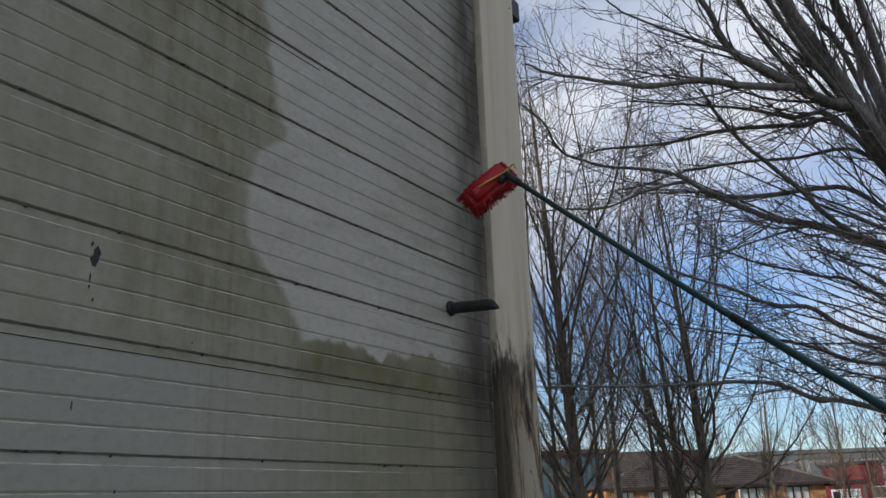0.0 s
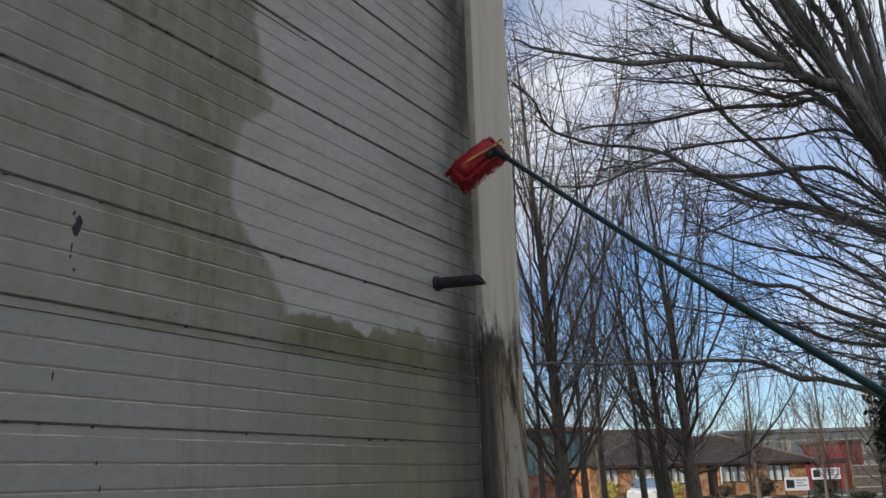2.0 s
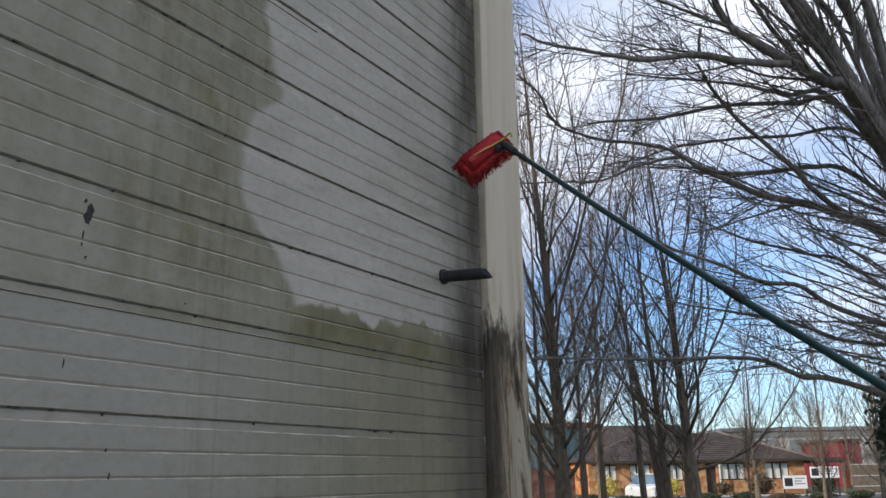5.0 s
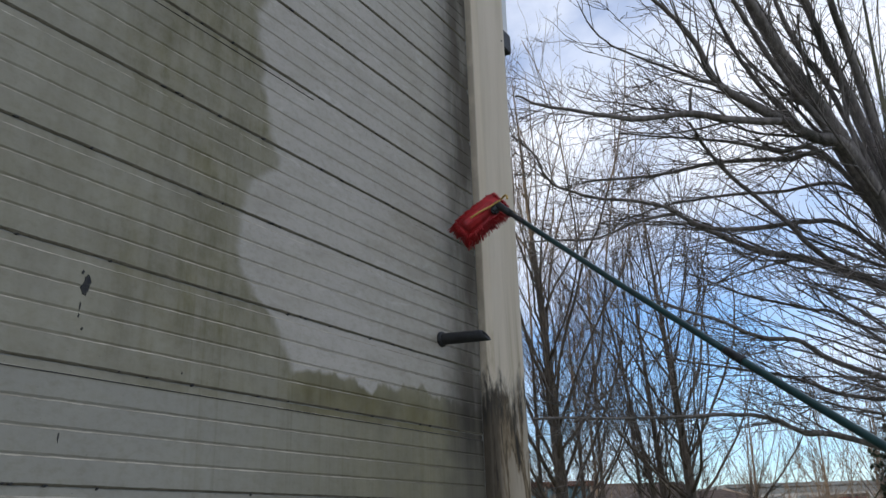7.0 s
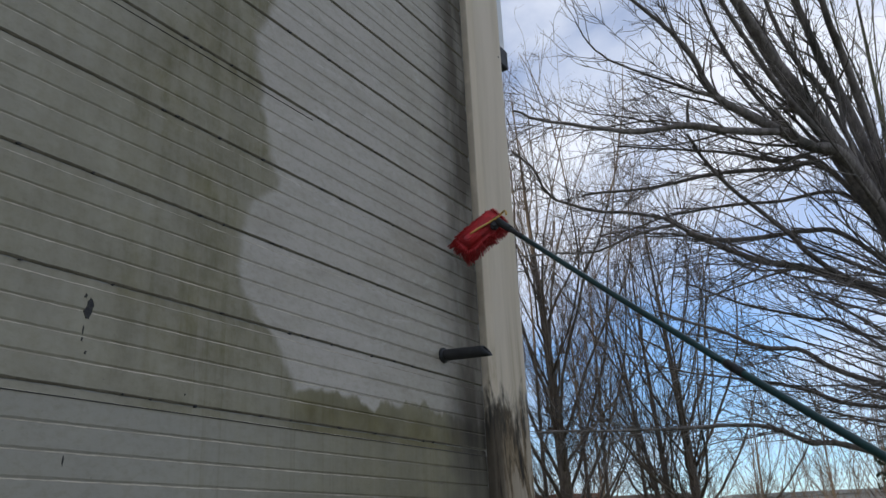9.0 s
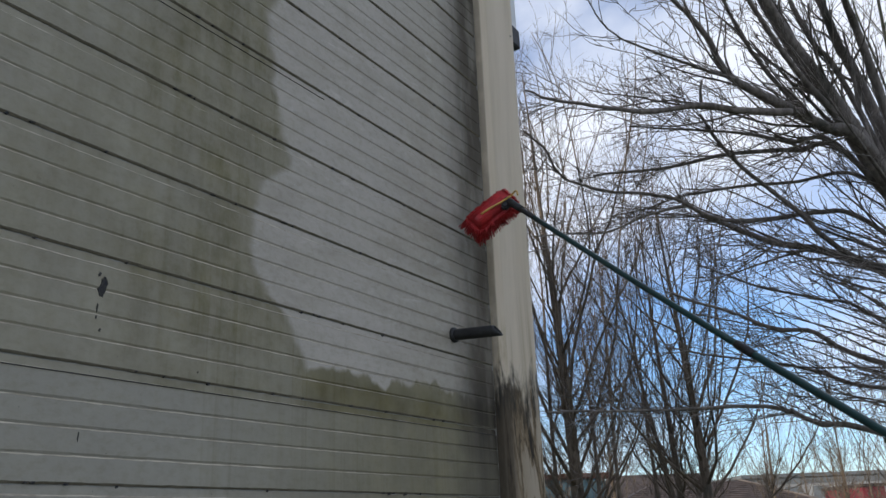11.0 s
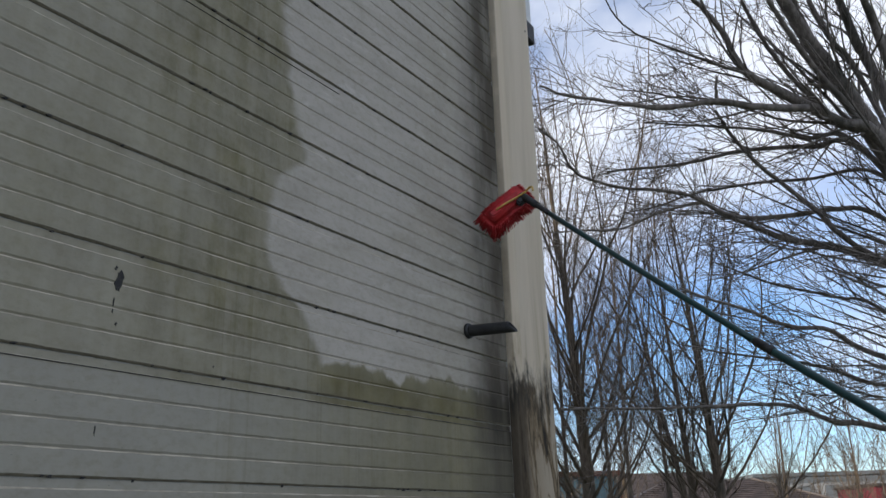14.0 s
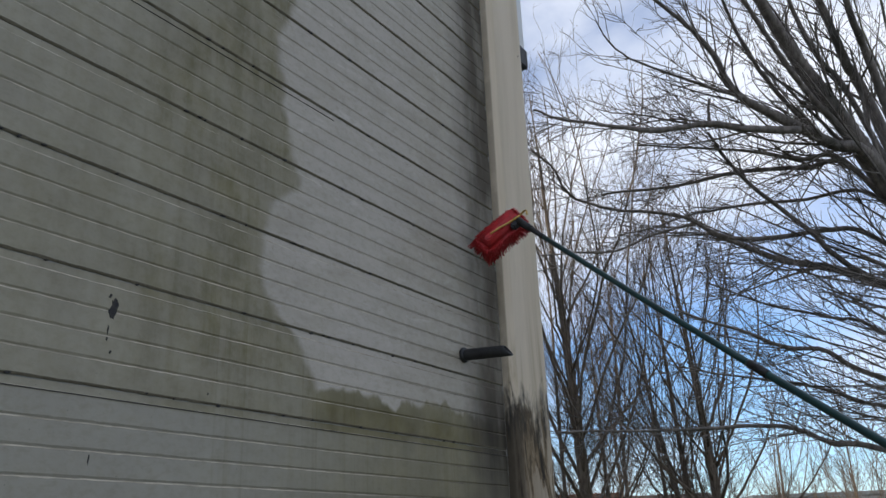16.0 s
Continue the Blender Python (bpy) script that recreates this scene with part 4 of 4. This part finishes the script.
for i in range(1, 14):
    t = i / 14
    y0 = -o + (DEP / 2 + o) * t
    z0 = EAVE + (RIDGE - EAVE) * t
    part("tile_course", box(W0 - o + (4.4 + o) * t, W1 + o - (4.4 + o) * t, y0 - 0.05, y0 + 0.02, z0 - 0.02, z0 + 0.025), M_TILE, roof)
part("fascia", box(W0 - o, W1 + o, -o - 0.03, -o - 0.002, EAVE - 0.16, EAVE + 0.02), M_FRAME, house, "dark brown fascia board")
ridge = [(W1 + o, -o, EAVE + 0.03), (W1 - 4.4, DEP / 2, RIDGE + 0.03)]
part("hip_tiles", tube_bm([np.array(ridge[0]), np.array(ridge[0]) * 0.5 + np.array(ridge[1]) * 0.5, np.array(ridge[1])], [0.09] * 3, 8), M_HIP, house, "weathered grey-brown hip tiles")
for a, w in WINS:
    win = part("window", box(a + 0.004, a + w - 0.004, 0.14, 0.18, SILL + 0.004, HEADH - 0.004), M_BLIND, house, "three-light window with pale blinds")
    n = 3
    for k in range(n + 1):
        xx = a + w * k / n
        part("mullion", box(max(a, xx - 0.05) + 0.002, min(a + w, xx + 0.05) - 0.002, 0.06, 0.135, SILL, HEADH), M_FRAME, win)
    part("sill", box(a - 0.05, a + w + 0.05, -0.05, 0.13, SILL - 0.06, SILL - 0.003), M_FRAME, win)
    part("head", box(a + 0.006, a + w - 0.006, 0.05, 0.132, HEADH - 0.09, HEADH - 0.005), M_FRAME, win)
part("door", box(DOOR[0] + 0.01, DOOR[1] - 0.01, 0.2, 0.25, 0.0, HEADH - 0.01), M_FRAME, house, "dark entrance door set back")
part("porch_post", box(0.80, 0.88, -0.5, -0.42, 0.0, EAVE - 0.17), M_SIGN, house, "white porch post")
for a in (-0.9, 0.95):
    part("wall_lamp", box(a - 0.09, a + 0.09, -0.14, -0.003, 1.98, 2.14, 0.03), M_LAMP, house, "pale round wall lamp")
part("porch_roof", box(W1 + o + 0.01, W1 + o + 1.7, -1.6, 4.0, 2.05, 2.36, 0.05), M_TILE, house, "low brown side roof")
part("porch_leg", box(W1 + o + 1.45, W1 + o + 1.6, -1.5, -1.35, 0.0, 2.05), M_POSTS, house)


def board(name, label, m, w, h, z0, bars):
    """A white sign board on posts, with a dark square and plain bars for its writing."""
    s = base(name, label, "sign", m, "sign boards")
    part("board", box(-w / 2, w / 2, -0.03, 0.03, z0, z0 + h, 0.008), M_SIGN, s)
    for k in (-1, 1):
        part("post", box(k * w * 0.46 - 0.04, k * w * 0.46 + 0.04, 0.031, 0.10, 0.0, z0 + h), M_FRAME, s)
    q = h * 0.62
    part("emblem", box(-w / 2 + 0.08, -w / 2 + 0.08 + q, -0.036, -0.031, z0 + h * 0.2, z0 + h * 0.2 + q), M_BLACK, s, "plain dark square emblem")
    for k in range(bars):
        zz = z0 + h * (0.78 - 0.6 * k / bars)
        part("bar", box(-w / 2 + 0.2 + q, w / 2 - 0.12 - 0.2 * (k % 2), -0.035, -0.031, zz - h * 0.05, zz + h * 0.05), M_SIGNBAR, s)
    return s


ROT = Matrix.Rotation(math.atan2(-0.856, 0.517), 4, "Z")
board("sign_board", "white sign board low on two dark posts", Matrix.Translation((54.4, 7.25, 0)) @ ROT, 1.4, 0.75, 0.48, 3)
board("sign_board", "wide white sign board on two dark posts", Matrix.Translation((57.4, 6.0, 0)) @ ROT, 1.75, 0.68, 1.05, 3)

# fence at the edge of the grounds
fence = base("fence", "brown slatted timber fence with posts", "fence", Matrix.Translation((61.5, 4.9, 0)) @ ROT)
for k in range(9):
    part("post", box(k * 1.6 - 0.06, k * 1.6 + 0.06, 0.0, 0.12, 0.0, 1.95), M_POSTS, fence)
for k in range(80):
    part("slat", box(k * 0.16, k * 0.16 + 0.145, -0.03, -0.002, 0.15, 1.85), M_POSTS, fence)
for zz in (0.45, 1.1, 1.8):
    part("rail", box(0, 12.8, -0.06, -0.031, zz, zz + 0.07), M_KERB, fence)

# brick garden wall and teal building
bw = Matrix.Translation((37.2, 15.6, 0)) @ ROT
tagged(new("garden_wall", mesh_of("garden_wall", box(-7.0, 1.6, 0, 0.25, 0, 1.75), M_BRICK_RED)), "red brick garden wall with a flat top", "wall", "", "structure").matrix_world = bw
teal = base("teal_building", "teal metal-clad building with a shallow pinkish roof", "building", Matrix.Translation((64.9, 27.6, 0)) @ ROT)
part("wall", box(-12, 3.2, 0, 14, 0, 5.2), M_TEAL, teal)
for k in range(30):
    part("panel_rib", box(-12 + k * 0.5, -11.93 + k * 0.5, -0.05, -0.003, 0.02, 5.15), M_TEAL, teal)
part("roof", box(-12.3, 3.5, -0.3, 14.3, 5.204, 5.6, 0.05), M_BRICK_RED, teal)
redb = base("red_building", "bright red metal-clad building, low and far off", "building", Matrix.Translation((82.5, 9.4, 0)) @ ROT)
part("wall", box(1.5, 3.4, 0, 8, 0, 3.9), M_REDCLAD, redb)
part("roof", box(1.3, 3.6, -0.2, 8.2, 3.904, 4.15), M_TILE, redb)
part("door", box(1.8, 2.9, -0.05, -0.003, 0, 2.4), M_BRICK_RED, redb)
far = base("warehouse", "long pale warehouse with grey bands, far off", "building", Matrix.Translation((134, 31, 0)) @ ROT)
part("wall", box(1, 60, 0, 30, 0, 7.4), M_FARWALL, far)
for zz in (3.0, 6.4):
    part("band", box(1, 60, -0.1, -0.004, zz, zz + 0.9), M_FARDARK, far)
part("roof", box(0.6, 60.4, -0.4, 30, 7.404, 7.9), M_FARDARK, far)
for k in range(1, 16):
    part("window", box(-1 + 4 * k, 1.4 + 4 * k, -0.12, -0.004, 4.3, 6.0), M_FARDARK, far)
house_far = base("far_house", "grey-roofed house beyond the trees", "house", Matrix.Translation((96, 30, 0)) @ ROT)
part("wall", box(-5, 5, 0, 8, 0, 4.6), M_BRICK_RED, house_far)
bm = bmesh.new()
q = [bm.verts.new(c) for c in ((-5.4, -0.4, 4.604), (5.4, -0.4, 4.604), (5.4, 8.4, 4.604), (-5.4, 8.4, 4.604), (-5.4, 4, 7.0), (5.4, 4, 7.0))]
for w in ((0, 1, 5, 4), (2, 3, 4, 5), (1, 2, 5), (3, 0, 4), (3, 2, 1, 0)):
    bm.faces.new([q[i] for i in w])
part("roof", bm, M_TILE, house_far)

# parked car
car = base("car", "small white parked hatchback with bluish glass", "car", Matrix.Translation((48.4, 14.1, 0)) @ ROT @ Matrix.Rotation(radians(62), 4, "Z"))
bm = bmesh.new()
side = [(-1.9, 0.28), (-1.95, 0.62), (-1.7, 0.80), (-1.0, 0.90), (-0.95, 0.92), (1.7, 0.92), (1.9, 0.75), (1.92, 0.3)]
for yy in (-0.82, 0.82):
    bm.faces.new([bm.verts.new((a, yy, b)) for a, b in side])
vs = list(bm.verts)
for i in range(8):
    j = (i + 1) % 8
    bm.faces.new((vs[i], vs[j], vs[8 + j], vs[8 + i]))
bmesh.ops.recalc_face_normals(bm, faces=bm.faces)
part("body", bm, M_CAR, car)
bm = bmesh.new()
cab = [(-0.98, 0.924, 0.78), (-0.35, 1.40, 0.62), (1.1, 1.42, 0.62), (1.68, 0.924, 0.78)]
left = [bm.verts.new((a, -w, b)) for a, b, w in cab]
right = [bm.verts.new((a, w, b)) for a, b, w in cab]
bm.faces.new(left)
bm.faces.new(right[::-1])
for i in range(4):
    j = (i + 1) % 4
    bm.faces.new((left[j], left[i], right[i], right[j]))
part("glasshouse", bm, M_CARGLASS, car, "bluish car windows")
part("roof_panel", box(-0.38, 1.12, -0.63, 0.63, 1.424, 1.47, 0.02), M_CAR, car)
for xx in (-1.2, 1.2):
    for yy in (-0.83, 0.83):
        wh = part("wheel", tube_bm([(xx, yy - 0.09, 0.31), (xx, yy + 0.09, 0.31)], [0.31, 0.31], 20), M_TYRE, car)
        part("rim", tube_bm([(xx, yy - 0.10, 0.31), (xx, yy + 0.10, 0.31)], [0.19, 0.19], 16), M_RIM, wh)
for yy in (-0.6, 0.6):
    part("headlight", box(-1.97, -1.85, yy - 0.16, yy + 0.16, 0.62, 0.76, 0.02), M_LAMP, car)

road = tagged(new("road", mesh_of("road", box(-60, 60, -3.0, 3.0, -0.2, 0.012), M_TARMAC)), "grey tarmac drive before the bungalow", "road", "", "structure")
road.matrix_world = Matrix.Translation((50.0, 14.0, 0)) @ ROT
kerb = tagged(new("kerb", mesh_of("kerb", box(-60, 60, 3.004, 3.15, -0.2, 0.12, 0.01), M_KERB)), "pale concrete kerb along the drive", "kerb", "", "structure")
kerb.matrix_world = Matrix.Translation((50.0, 14.0, 0)) @ ROT

shrub("shrub", "yellow flowering shrub before the brick wall", 57.5, 20.0, (1.0, 0.8, 0.75), 900, 0.09, M_LEAF_YELLOW, 31)
shrub("shrub", "yellow-green shrub before the brick wall", 59.5, 14.8 + 1.3, (0.8, 0.7, 0.7), 700, 0.09, M_LEAF_YELLOW, 32)
shrub("hedge", "clipped brown hedge under the window", 61.6, 10.6, (1.5, 0.9, 0.8), 1600, 0.09, M_LEAF_BROWN, 33)
shrub("hedge", "small brown bush under the window", 60.6, 12.9, (0.7, 0.6, 0.55), 700, 0.08, M_LEAF_BROWN, 34)
shrub("hedge", "dark green bush beside the sign", 61.0, 6.6, (1.2, 0.9, 0.8), 1300, 0.09, M_LEAF, 35)
for k in range(11):
    shrub("hedge", "low dark green hedge along the drive", 44.2 + 1.1 * k, 18.2 - 1.82 * k, (1.5, 0.8, 0.20 + 0.04 * math.sin(k * 1.7)), 1300, 0.07, M_LEAF if k % 3 else M_LEAF_BROWN, 40 + k)
shrub("evergreen", "dark evergreen bush with dense foliage", 15.6, -1.35, (0.9, 0.9, 1.3), 7000, 0.07, M_LEAF, 50, 2.2)
